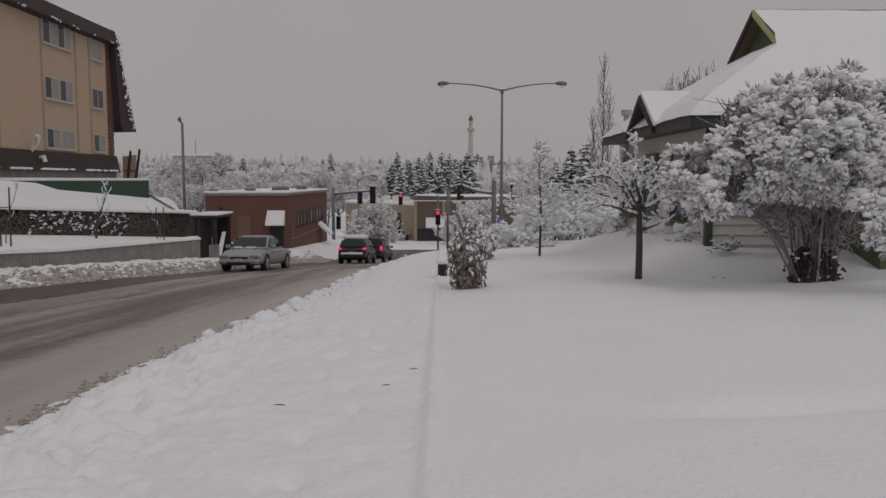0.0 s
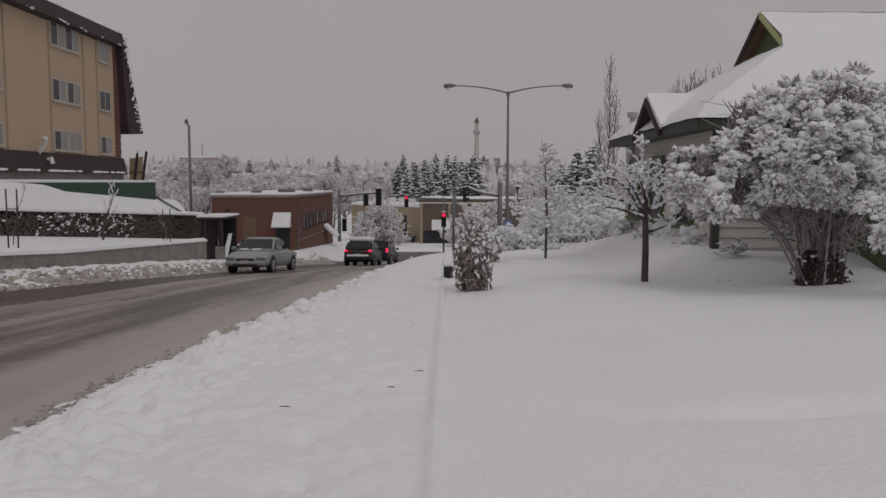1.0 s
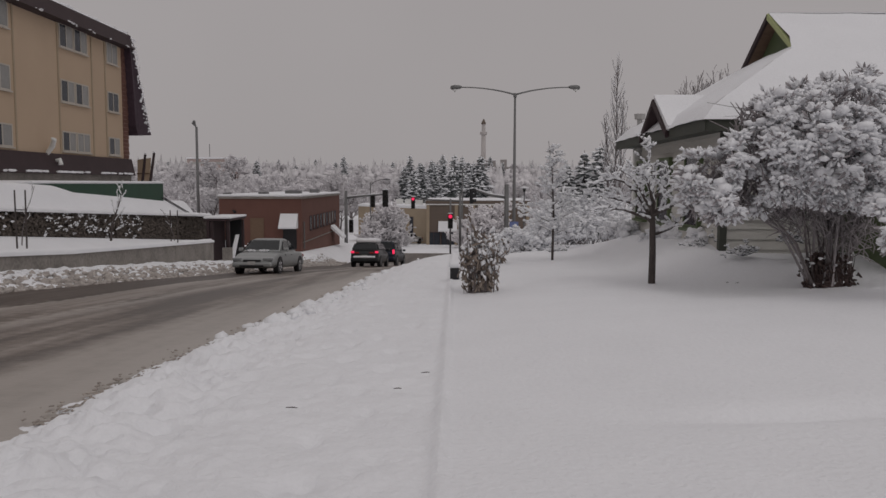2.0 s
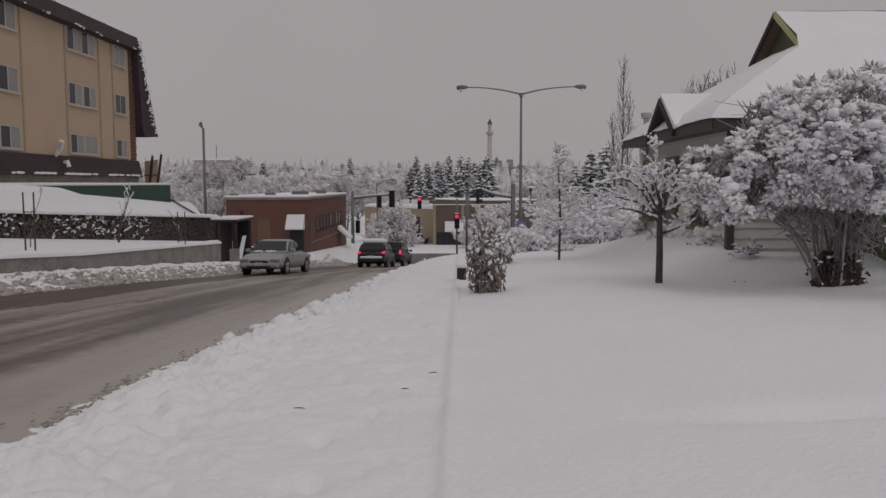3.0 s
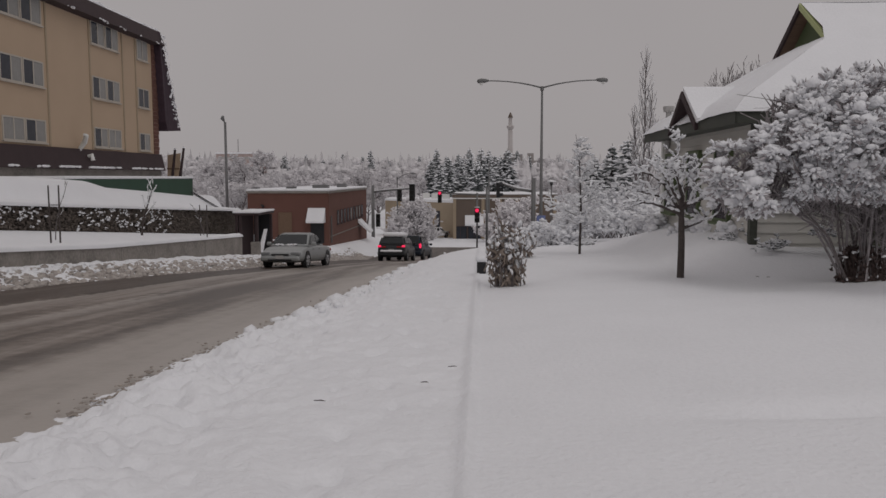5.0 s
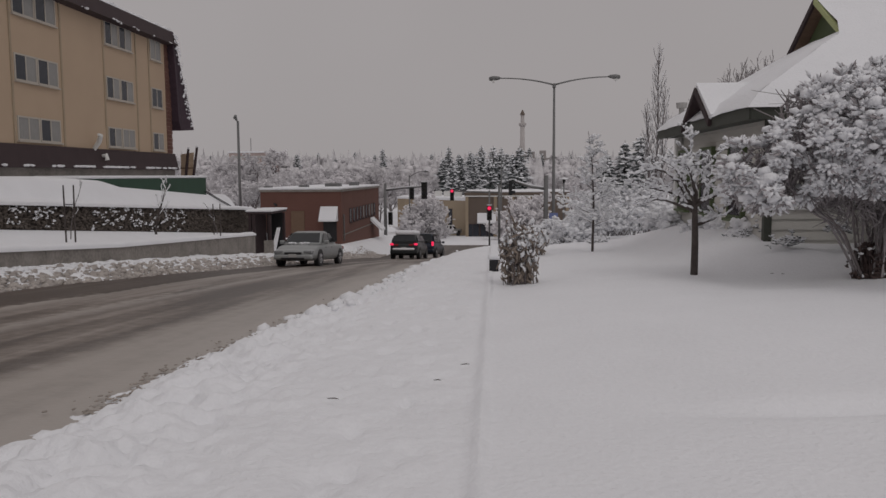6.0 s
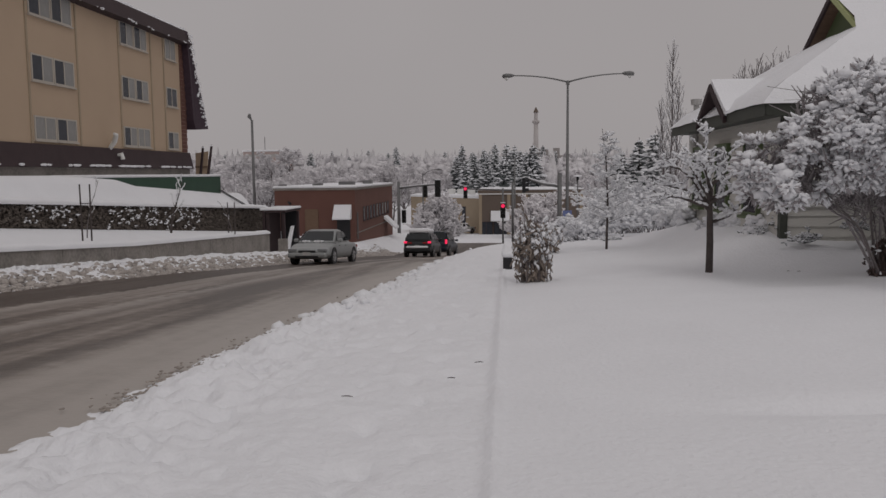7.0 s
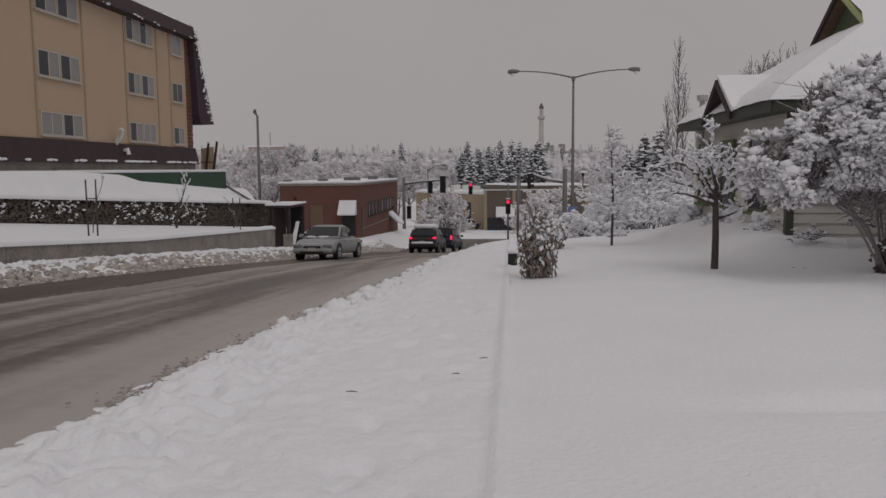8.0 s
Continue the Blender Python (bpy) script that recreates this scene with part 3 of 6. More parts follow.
def shelter():
    """Dark open porch with a flat snow roof at the end of the terrace."""
    t = thing("porch_shelter", "dark timber porch with a flat snowy roof", "porch", pose(-14.6, 48.5, -2.9))
    inv = t.matrix_basis.inverted()
    part("roof", Shape().box(-14.6, -13.1, 45.75, 49.2, -0.55, -0.42), BROWN, t, m=inv)
    part("roof_snow", Shape().box(-14.65, -13.05, 45.7, 49.25, -0.42, -0.3, cut=0.05), SNOW, t, m=inv)
    for x, y in ((-13.25, 45.9), (-13.25, 49.0), (-14.2, 45.9), (-14.2, 49.0)):
        part("post", Shape().box(x - 0.08, x + 0.08, y - 0.08, y + 0.08, -3.3, -0.62), BROWN, t, m=inv)
    part("back_wall", Shape().box(-14.5, -14.35, 45.8, 49.0, -3.4, -0.55), BROWN, t, m=inv)
    part("side_wall", Shape().box(-14.3, -13.3, 48.9, 49.05, -3.6, -0.55), BLACK, t, m=inv)
    part("concrete_pier", Shape().box(-13.5, -13.0, 45.45, 45.8, -3.6, -2.1), CONCRETE, t, m=inv)
    ramp = Shape().prism([(-13.2, 45.9, -2.75), (-13.2, 47.2, -1.45), (-13.2, 47.45, -1.45), (-13.2, 46.4, -2.75)], (0.16, 0, 0))
    part("stair_side", ramp, SNOW, t, "snow-covered stair side", m=inv)


shelter()


# ---- brick house at the crossing ----
def brick_house():
    x0, x1, y0, y1, z0, z1 = -18.3, -11.9, 61.0, 81.0, -3.45, 0.5
    t = thing("brick_building", "single-storey red brick building with a snowy flat roof", "building", pose(x1, y0, z0))
    inv = t.matrix_basis.inverted()
    part("wall", Shape().box(x0, x1, y0, y1, z0 - 2.5, z1 - 0.02), BRICK, t, "red brick walls", m=inv)
    part("parapet", Shape().box(x0 - 0.08, x1 + 0.08, y0 - 0.08, y1 + 0.08, z1 - 0.06, z1 + 0.1), CONCRETE, t, "grey coping", m=inv)
    part("roof_snow", Shape().box(x0 - 0.1, x1 + 0.1, y0 - 0.1, y1 + 0.1, z1 + 0.1, z1 + 0.28, cut=0.08), SNOW, t, m=inv)
    # door and notice board on the front
    part("door", Shape().box(-15.78, -14.93, y0 - 0.05, y0 + 0.05, z0 + 0.05, z0 + 2.3), WOOD, t, "plain brown door", m=inv)
    part("door_frame", Shape().box(-15.88, -15.78, y0 - 0.07, y0, z0, z0 + 2.4).box(-14.93, -14.83, y0 - 0.07, y0, z0, z0 + 2.4).box(-15.78, -14.93, y0 - 0.07, y0, z0 + 2.3, z0 + 2.4), WOOD, t, m=inv)
    part("notice_board", Shape().box(-17.4, -16.5, y0 - 0.08, y0 - 0.01, z0 + 0.75, z0 + 1.9), CURTAIN, t, "pale notice board", m=inv)
    aw = Shape().prism([(-13.54, y0 - 0.02, z0 + 2.75), (-13.54, y0 - 0.9, z0 + 1.75), (-13.54, y0 - 0.9, z0 + 1.62), (-13.54, y0 - 0.02, z0 + 1.62)], (1.36, 0, 0))
    part("awning", aw, SNOW, t, "snow-covered sloping awning", m=inv)
    part("awning_door", Shape().box(-13.35, -12.3, y0 - 0.05, y0 + 0.02, z0, z0 + 2.1), BLACK, t, "dark doorway", m=inv)
    part("spotlight", Shape().tube([(-17.1, y0, z0 + 2.9), (-17.1, y0 - 0.4, z0 + 3.0), (-16.9, y0 - 0.5, z0 + 2.85)], [0.05, 0.06, 0.12], 8), BLACK, t, m=inv)
    for k in range(9):
        y = 64.8 + k * 1.62
        window_unit(t, 0.95, 1.15, inv @ wall_face(x1, y, -2.15), 1, frame_mat=BROWN, curtain=(0,) if k in (4, 6, 7) else ())
    vents = [(-17.9, 61.5, 0.5, 0.3), (-15.4, 63, 0.7, 0.35), (-13.6, 66, 1.3, 0.45), (-12.9, 72, 0.8, 0.5)]
    for x, y, w, h in vents:
        part("roof_vent", Shape().box(x - w / 2, x + w / 2, y, y + 0.8, z1 + 0.1, z1 + 0.1 + h, cut=0.03), STEEL, t, m=inv)
    part("side_awning", Shape().prism([(x1 + 0.02, 75.2, -2.35), (x1 + 1.15, 75.2, -3.45), (x1 + 1.15, 75.2, -3.65), (x1 + 0.02, 75.2, -2.65)], (0, 2.2, 0)), SNOW, t, "snow-covered side awning", m=inv)
    part("down_pipe", Shape().tube([(x1 + 0.08, 61.6, z0), (x1 + 0.08, 61.6, z0 + 2.1)], 0.05, 6), STEEL, t, m=inv)
    part("belt_course", Shape().box(x1, x1 + 0.06, 61.5, 81.0, -3.0, -2.93), CONCRETE, t, "pale belt course", m=inv)


brick_house()


# ---- house on the lawn ----
def gable(parent, inv, x, yc, half, foot, apex, depth, face, more=0.0):
    """A dormer that looks to the street: verge plane at x, snowy roof running back."""
    rise = (apex - foot) / half
    i = half - 0.12
    f = Shape().prism([(x + 0.3, yc - i, apex - rise * i - 0.2), (x + 0.3, yc + i, apex - rise * i - 0.2), (x + 0.3, yc, apex - 0.15)], (0.1, 0, 0))
    d = part("dormer", f, face, parent, "green gable face", m=inv)
    full, low = half, foot
    for sgn in (-1, 1):
        half, foot = (full + more, low - rise * more) if sgn < 0 else (full, low)
        out = [(x, yc, apex), (x, yc + sgn * half, foot), (x, yc + sgn * half, foot - 0.14), (x, yc, apex - 0.14)]
        part("verge_board", Shape().prism(out, (0.06, 0, 0)), TRIM if sgn < 0 and apex > 4.5 else BROWN, d, "painted verge board")
        so = [(x + 0.06, yc, apex - 0.02), (x + 0.06, yc + sgn * half, foot - 0.02), (x + 0.06, yc + sgn * half, foot - 0.12), (x + 0.06, yc, apex - 0.12)]
        part("soffit", Shape().prism(so, (0.3, 0, 0)), WOOD if apex > 4.5 else BROWN, d)
        if sgn < 0 and more:
            continue
        e = half + 0.06
        k = 0.1 if sgn < 0 else 0.03
        sn = [(x + 0.04, yc, apex + k), (x + 0.04, yc + sgn * e, foot + k), (x + 0.04, yc + sgn * half, foot + 0.01), (x + 0.04, yc, apex + 0.01)]
        part("roof_snow", Shape().prism(sn, (depth, 0, 0)), SNOW, d)
    return d


def lawn_house():
    t = thing("house", "pale-sided bungalow with green trim and a deep snow roof", "house", pose(9, 17, 0))
    inv = t.matrix_basis.inverted()
    X, Y0, Y1, E = 4.9, 14.6, 21.6, 2.66
    part("wall", Shape().box(X, 16, Y0, Y1, -0.8, E), SIDING, t, "pale grey lap siding", m=inv)
    z = -0.5
    front = Shape().prism([(0, -0.012, 0), (0, -0.05, 0), (0, -0.018, 0.185), (0, -0.005, 0.185)], (7.5, 0, 0)).mesh("siding_board", SIDING)
    side = Shape().prism([(-0.012, 0, 0), (-0.05, 0, 0), (-0.018, 0, 0.185), (-0.005, 0, 0.185)], (0, Y1 - Y0, 0)).mesh("siding_board", SIDING)
    while z < E - 0.1:
        part("siding_board", front, SIDING, t, m=inv @ Matrix.Translation((X, Y0, z)))
        part("siding_board", side, SIDING, t, m=inv @ Matrix.Translation((X, Y0, z)))
        z += 0.19
    part("corner_post", Shape().box(X - 0.07, X + 0.06, Y0 - 0.08, Y0 + 0.06, -0.5, E), EAVE_GREEN, t, "green corner board", m=inv)
    part("corner_post", Shape().box(X - 0.1, X + 0.1, Y1 - 0.12, Y1 + 0.06, -0.8, E), WHITE, t, "white corner board", m=inv)
    part("gutter_board", Shape().box(X, 12.4, Y0 - 0.09, Y0 - 0.02, 1.0, 1.2), WHITE, t, "white water table board", m=inv)
    for y in (20.6, 18.4, 16.2):
        window_unit(t, 1.0, 1.5, inv @ wall_face(X - 0.08, y, 0.75) @ pose(0, 0, 0, 0, 0, 180), 1, OLIVE, ())
    window_unit(t, 1.5, 1.0, inv @ pose(6.5, Y0 - 0.1, 1.22), 2, OLIVE, ())
    window_unit(t, 1.5, 1.0, inv @ pose(9.0, Y0 - 0.1, 1.22), 2, OLIVE, ())
    ex, ey, far, p = X - 0.5, Y0 - 0.5, Y1 + 0.25, 0.6
    part("fascia", Shape().box(ex - 0.02, ex + 0.04, ey, far, E - 0.08, E + 0.14), EAVE_GREEN, t, "dark green fascia", m=inv)
    part("fascia", Shape().box(ex, 13, ey - 0.02, ey + 0.04, E - 0.08, E + 0.14), EAVE_GREEN, t, "dark green fascia", m=inv)
    part("soffit", Shape().box(ex + 0.04, X, ey + 0.04, far, E - 0.06, E), EAVE_GREEN, t, m=inv)
    # hipped skirt roof: slopes to the street and to the walker, thick soft snow
    roof = Shape()
    e0 = E + 0.14
    n, rows = 30, 9
    pts = []
    for j in range(rows + 1):
        k = j / rows
        x = ex - 0.07 + (7.0 - ex + 0.07) * k
        ya, yb = ey - 0.07 + 2.67 * k, far - 3.3 * k
        for i in range(n + 1):
            y = ya + (yb - ya) * i / n
            q = 0.16 * min(1.0, (x - ex + 0.07) * 3 + 0.2) + 0.035 * noise.noise(Vector((x * 1.3, y * 1.3, 4)))
            pts.append((x, y, e0 + p * (x - ex) + q))
    w = n + 1
    roof.add(pts, [(j * w + i, j * w + i + 1, (j + 1) * w + i + 1, (j + 1) * w + i) for j in range(rows) for i in range(n)])
    pts = []
    for j in range(rows + 1):
        k = (j / rows) ** 1.3
        y = ey - 0.07 + (18.36 - ey) * k
        xa = min(ex - 0.07 + (y - ey + 0.07), 7.03)
        for i in range(n + 1):
            x = xa + (13 - xa) * i / n
            q = 0.16 * min(1.0, (y - ey + 0.07) * 3 + 0.2) + 0.035 * noise.noise(Vector((x * 1.3, y * 1.3, 4)))
            pts.append((x, y, e0 + p * (y - ey) + q))
    roof.add(pts, [(j * w + i + 1, j * w + i, (j + 1) * w + i, (j + 1) * w + i + 1) for j in range(rows) for i in range(n)])
    # underside and the far hip
    zt = e0 + p * (7.0 - ex)
    roof.add([(ex, ey, e0), (ex, far, e0), (7, far - 3.3, zt), (7, ey + 2.6, zt), (13, ey, e0), (13, ey + 2.6, zt), (13, far, e0), (13, far - 3.3, zt)],
             [(0, 3, 2, 1), (0, 4, 5, 3), (1, 2, 7, 6), (2, 3, 5, 7)])
    part("roof_snow", roof, SNOW, t, "deep snow on the roof", smooth=True, m=inv)
    gable(t, inv, 4.3, 17.63, 1.16, 2.74, 3.5, 3.4, BROWN)
    gable(t, inv, 7.0, 18.32, 1.5, 4.5, 5.48, 7.0, OLIVE, 0.3)
    big = Shape().prism([(7.45, 18.32, 5.40), (7.45, 15.3, 3.45), (7.45, 15.3, 3.0), (7.45, 20.4, 3.3), (7.45, 20.4, 3.8)], (5.4, 0, 0))
    part("main_roof_snow", big, SNOW, t, m=inv)
    vent = at(1108, 236, 21.0)
    part("chimney_pipe", Shape().tube([vent - Vector((0, 0, 0.6)), vent + Vector((0, 0, 0.5))], 0.07, 8).tube([vent + Vector((0, 0, 0.46)), vent + Vector((0, 0, 0.6))], [0.13, 0.15], 8), CURTAIN, t, "pale metal chimney cap", m=inv)
    wing = Shape().box(7.0, 15, 12.6, Y0 - 0.1, -0.5, 1.6)
    part("green_wing", wing, OLIVE, t, "green painted wing", m=inv)
    part("wing_snow", Shape().box(6.9, 15.1, 12.5, Y0 - 0.1, 1.6, 1.78, cut=0.07), SNOW, t, m=inv)


lawn_house()


# ---- street furniture ----
def street_lamp():
    x, y, zb = 4.02, 54.5, -2.9
    t = thing("street_lamp", "tall grey steel street lamp with two arms", "street lamp", pose(x, y, zb))
    H = 10.55
    part("pole", Shape().tube([(0, 0, -0.4), (0, 0, 3), (0, 0, H)], [0.125, 0.115, 0.07], 10), STEEL, t, smooth=True)
    part("base_plate", Shape().tube([(0, 0, -0.45), (0, 0, 0.0)], 0.25, 10), CONCRETE, t)
    part("collar", Shape().tube([(0, 0, H - 0.15), (0, 0, H + 0.12)], [0.13, 0.1], 8), STEEL, t)
    for sgn in (-1, 1):
        pts = [(sgn * 3.75 * k, 0, H + 0.02 + 0.5 * (1 - (1 - k) ** 2.2)) for k in (0, 0.1, 0.25, 0.4, 0.6, 0.8, 1.0)]
        arm = part("arm", Shape().tube(pts, [0.06, 0.055, 0.05, 0.045, 0.04, 0.04, 0.035], 8), STEEL, t, smooth=True)
        hx = sgn * 4.05
        head = Shape()
        head.tube([(sgn * 3.6, 0, H + 0.53), (sgn * 3.75, 0, H + 0.53), (sgn * 4.1, 0, H + 0.51), (sgn * 4.35, 0, H + 0.49), (sgn * 4.4, 0, H + 0.49)], [0.05, 0.12, 0.17, 0.13, 0.03], 10)
        hd = part("lamp_head", head, STEEL, arm, "grey cobra head", smooth=True)
        part("lens", Shape().tube([(sgn * 3.95, 0, H + 0.43), (sgn * 4.1, 0, H + 0.31), (sgn * 4.25, 0, H + 0.41)], [0.05, 0.13, 0.05], 8), WHITE, arm, "pale glass lens", smooth=True)
    part("sign", Shape().box(-0.3, 0.3, -0.17, -0.14, 1.4, 1.95, cut=0.01), BLUE, t, "blue sign panel")


street_lamp()


def signal(parent, x, y, z, face=-1, lit=True, s=1.0, turned=False):
    """Three-lens signal with backplate and visors, centred at (x, y, z); face -1 looks to the walker."""
    b = part("signal_head", Shape().box(-0.21 * s, 0.21 * s, -0.12, 0.14, -0.62 * s, 0.62 * s, cut=0.03), BLACK, parent, "black signal housing", m=Matrix.Translation((x, y, z)) @ pose(0, 0, 0, 0, 0, 90 if turned else 0))
    for k, dz in enumerate((0.4, 0.0, -0.4)):
        lens = Shape().tube([(0, -0.125, dz * s), (0, -0.16, dz * s)], 0.16 * s, 14)
        part("lens", lens, RED_ON if (k == 0 and lit) else DARK_LENS, b, "lit red lens" if (k == 0 and lit) else "")
        v = Shape()
        for j in range(7):
            a0, a1 = math.pi * (j / 7 * 1.3 - 0.15), math.pi * ((j + 1) / 7 * 1.3 - 0.15)
            r = 0.18 * s
            v.add([(r * math.cos(a0), -0.12, dz * s + r * math.sin(a0)), (r * math.cos(a1), -0.12, dz * s + r * math.sin(a1)), (r * math.cos(a1), -0.38, dz * s + r * math.sin(a1)), (r * math.cos(a0), -0.38, dz * s + r * math.sin(a0))], [(0, 1, 2, 3)])
        part("visor", v, BLACK, b)
    part("snow_cap", Shape().box(-0.2 * s, 0.2 * s, -0.1, 0.12, 0.62 * s, 0.7 * s, cut=0.03), SNOW, b)
    return b


def left_mast():
    y = 84.0
    x = (590 - 784) / 1400 * y
    t = thing("traffic_signal_mast", "grey signal mast with a long arm over the street", "traffic light", pose(x, y, -5.8))
    top = 5.9
    part("pole", Shape().tube([(0, 0, -0.5), (0, 0, top + 0.75)], [0.2, 0.15], 10), STEEL, t, smooth=True)
    part("arm", Shape().tube([(0, 0, top), (2.2, 0, top + 0.25), (4.2, 0, top + 0.38)], [0.12, 0.1, 0.07], 8), STEEL, t, smooth=True)
    part("arm_snow", Shape().tube([(0.1, 0, top + 0.14), (2.2, 0, top + 0.37), (4.2, 0, top + 0.47)], [0.06, 0.06, 0.05], 6), SNOW, t)
    signal(t, 4.2, -0.1, top - 0.05, lit=False, s=1.45)
    signal(t, 2.85, 0.1, top - 0.3, lit=False, s=1.1)
    signal(t, 0.55, -0.1, 2.9, lit=False, s=1.1)


left_mast()


def right_mast():
    y = 62.0
    x = (874 - 784) / 1400 * y
    t = thing("traffic_signal_mast", "grey signal mast with a short arm at the corner", "traffic light", pose(x, y, -4.6))
    part("pole", Shape().tube([(0, 0, -0.5), (0, 0, 6.2)], [0.21, 0.17], 10), STEEL, t, smooth=True)
    part("arm", Shape().tube([(0, 0, 5.15), (-1.3, 0, 5.35), (-2.5, 0, 5.75)], [0.11, 0.1, 0.08], 8), STEEL, t, smooth=True)
    part("arm_snow", Shape().tube([(-0.2, 0, 5.3), (-1.3, 0, 5.47), (-2.4, 0, 5.83)], 0.07, 6), SNOW, t)
    signal(t, -2.75, 0, 5.25, lit=False, s=0.95, turned=True)
    signal(t, -0.35, -0.1, 0.5 + 0.0, lit=False, s=0.95)


right_mast()


def post_signal():
    """Lit red signal on its own pole at the far corner."""
    y = 80.0
    x = (775 - 784) / 1400 * y
    t = thing("traffic_signal_post", "black signal showing red on a post", "traffic light", pose(x, y, -5.5))
    part("pole", Shape().tube([(0, 0.2, -0.4), (0, 0.2, 5.6)], 0.09, 8), STEEL, t, smooth=True)
    signal(t, 0, 0, 3.35, lit=True, s=1.2)
    y = 84.0
    x2 = (709 - 784) / 1400 * y
    u = thing("hanging_traffic_signal", "black signal showing red on a far mast arm", "traffic light", pose(x2, y, -5.75))
    part("arm", Shape().tube([(-0.2, 0.25, 5.75), (5.0, 0.25, 5.55)], [0.06, 0.1], 8), STEEL, u)
    part("pole", Shape().tube([(5.0, 0.25, -0.4), (5.0, 0.25, 6.4)], 0.13, 8), STEEL, u, smooth=True)
    signal(u, 0, 0, 5.35, lit=True, s=1.0)


post_signal()


def far_lamp(px, base_py, top_py, y, reach):
    """Single-armed street lamp beyond the crossing; reach is the arm's length to the right."""
    b = at(px, base_py, y)
    h = at(px, top_py, y).z - b.z
    t = thing("far_street_lamp", "single-armed grey street lamp beyond the crossing", "street lamp", Matrix.Translation(b), group="far street lamps")
    part("pole", Shape().tube([(0, 0, -1.5), (0, 0, h)], [0.11, 0.07], 8), STEEL, t, smooth=True)
    part("arm", Shape().tube([(0, 0, h - 0.25), (reach * 0.3, 0, h + 0.15), (reach * 0.7, 0, h + 0.4), (reach, 0, h + 0.45)], [0.05, 0.05, 0.045, 0.04], 6), STEEL, t, smooth=True)
    part("lamp_head", Shape().tube([(reach - 0.1, 0, h + 0.45), (reach + 0.15, 0, h + 0.44), (reach + 0.6, 0, h + 0.38)], [0.05, 0.13, 0.05], 8), STEEL, t, smooth=True)


far_lamp(634, 432, 318, 93.0, 1.7)
far_lamp(796, 432, 292, 98.0, 2.7)


def post_lantern():
    b = at(905, 400, 70.0)
    h = at(905, 326, 70.0).z - b.z
    t = thing("post_lantern", "low grey lamp post with a flat round cap", "street lamp", Matrix.Translation(b))
    part("post", Shape().tube([(0, 0, -2.5), (0, 0, h - 0.3)], [0.08, 0.06], 8), STEEL, t, smooth=True)
    part("lantern", Shape().tube([(0, 0, h - 0.35), (0, 0, h - 0.05)], [0.1, 0.16], 8), DARK_LENS, t)
    part("cap", Shape().tube([(0, 0, h - 0.05), (0, 0, h + 0.05), (0, 0, h + 0.12)], [0.42, 0.4, 0.1], 12), SNOW, t, "flat cap under snow", smooth=True)


post_lantern()


def low_wall():
    """Short red wall in front of the brick building."""
    b = at(415, 437, 58.5)
    t = thing("low_brick_wall", "short low red brick wall capped with snow", "wall", Matrix.Translation(b))
    part("body", Shape().box(-0.55, 0.5, -0.15, 0.15, -0.4, 0.24, cut=0.02), BRICK, t)
    snow = Shape()
    rng = random.Random(4)
    for k in range(9):
        snow.blob((-0.5 + 0.125 * k, 0, 0.28 + 0.03 * k * (k > 4)), 0.16, 0.2, 0.08, rng, 0.25)
    part("snow_cap", snow, SNOW, t, smooth=True)


low_wall()


def utility_pole():
    x, y = (327 - 784) / 1400 * 66, 66.0
    t = thing("floodlight_pole", "tall dark pole with a small floodlight", "pole", pose(x, y, -3.5))
    part("pole", Shape().tube([(0, 0, -0.5), (0, 0, 9.8)], [0.15, 0.1], 8), STEEL, t, smooth=True)
    part("floodlight", Shape().tube([(-0.05, 0, 9.8), (-0.2, -0.1, 10.1), (-0.1, -0.2, 10.25)], [0.06, 0.17, 0.12], 8), STEEL, t)


utility_pole()


# ---- trees and shrubs ----
def grow(rng, p, d, length, r, level, out, kids=(5, 4, 3), spread=0.7, lift=0.15, ratio=0.6, steps=4):
    """Grows a branch and its side branches into out: (points, radii, level)."""
    pts, rad = [Vector(p)], [r]
    d = Vector(d).normalized()
    for k in range(steps):
        d = (d + Vector((rng.gauss(0, 0.13), rng.gauss(0, 0.13), rng.gauss(0, 0.09) + lift * 0.35))).normalized()
        pts.append(pts[-1] + d * (length / steps))
        rad.append(r * (1 - 0.75 * (k + 1) / steps))
    out.append((pts, rad, level))
    if level < len(kids):
        n = kids[level]
        for k in range(n):
            f = (0.25 if level else 0.35) + (0.72 if level else 0.62) * (k + rng.random()) / n
            i = min(int(f * steps), steps - 1)
            q = pts[i].lerp(pts[i + 1], f * steps - i)
            ax = (pts[i + 1] - pts[i]).normalized()
            a = rng.uniform(0, 2 * math.pi) if level else 2 * math.pi * (k * 0.382) + rng.uniform(-0.4, 0.4)
            side = ax.orthogonal().normalized()
            side = Matrix.Rotation(a, 3, ax) @ side
            nd = (ax * (1 - spread) + side * spread + Vector((0, 0, lift))).normalized()
            grow(rng, q, nd, length * ratio * rng.uniform(0.7, 1.15) * (1.1 - 0.5 * f), rad[i] * 0.6, level + 1, out, kids, spread, lift, ratio, steps)


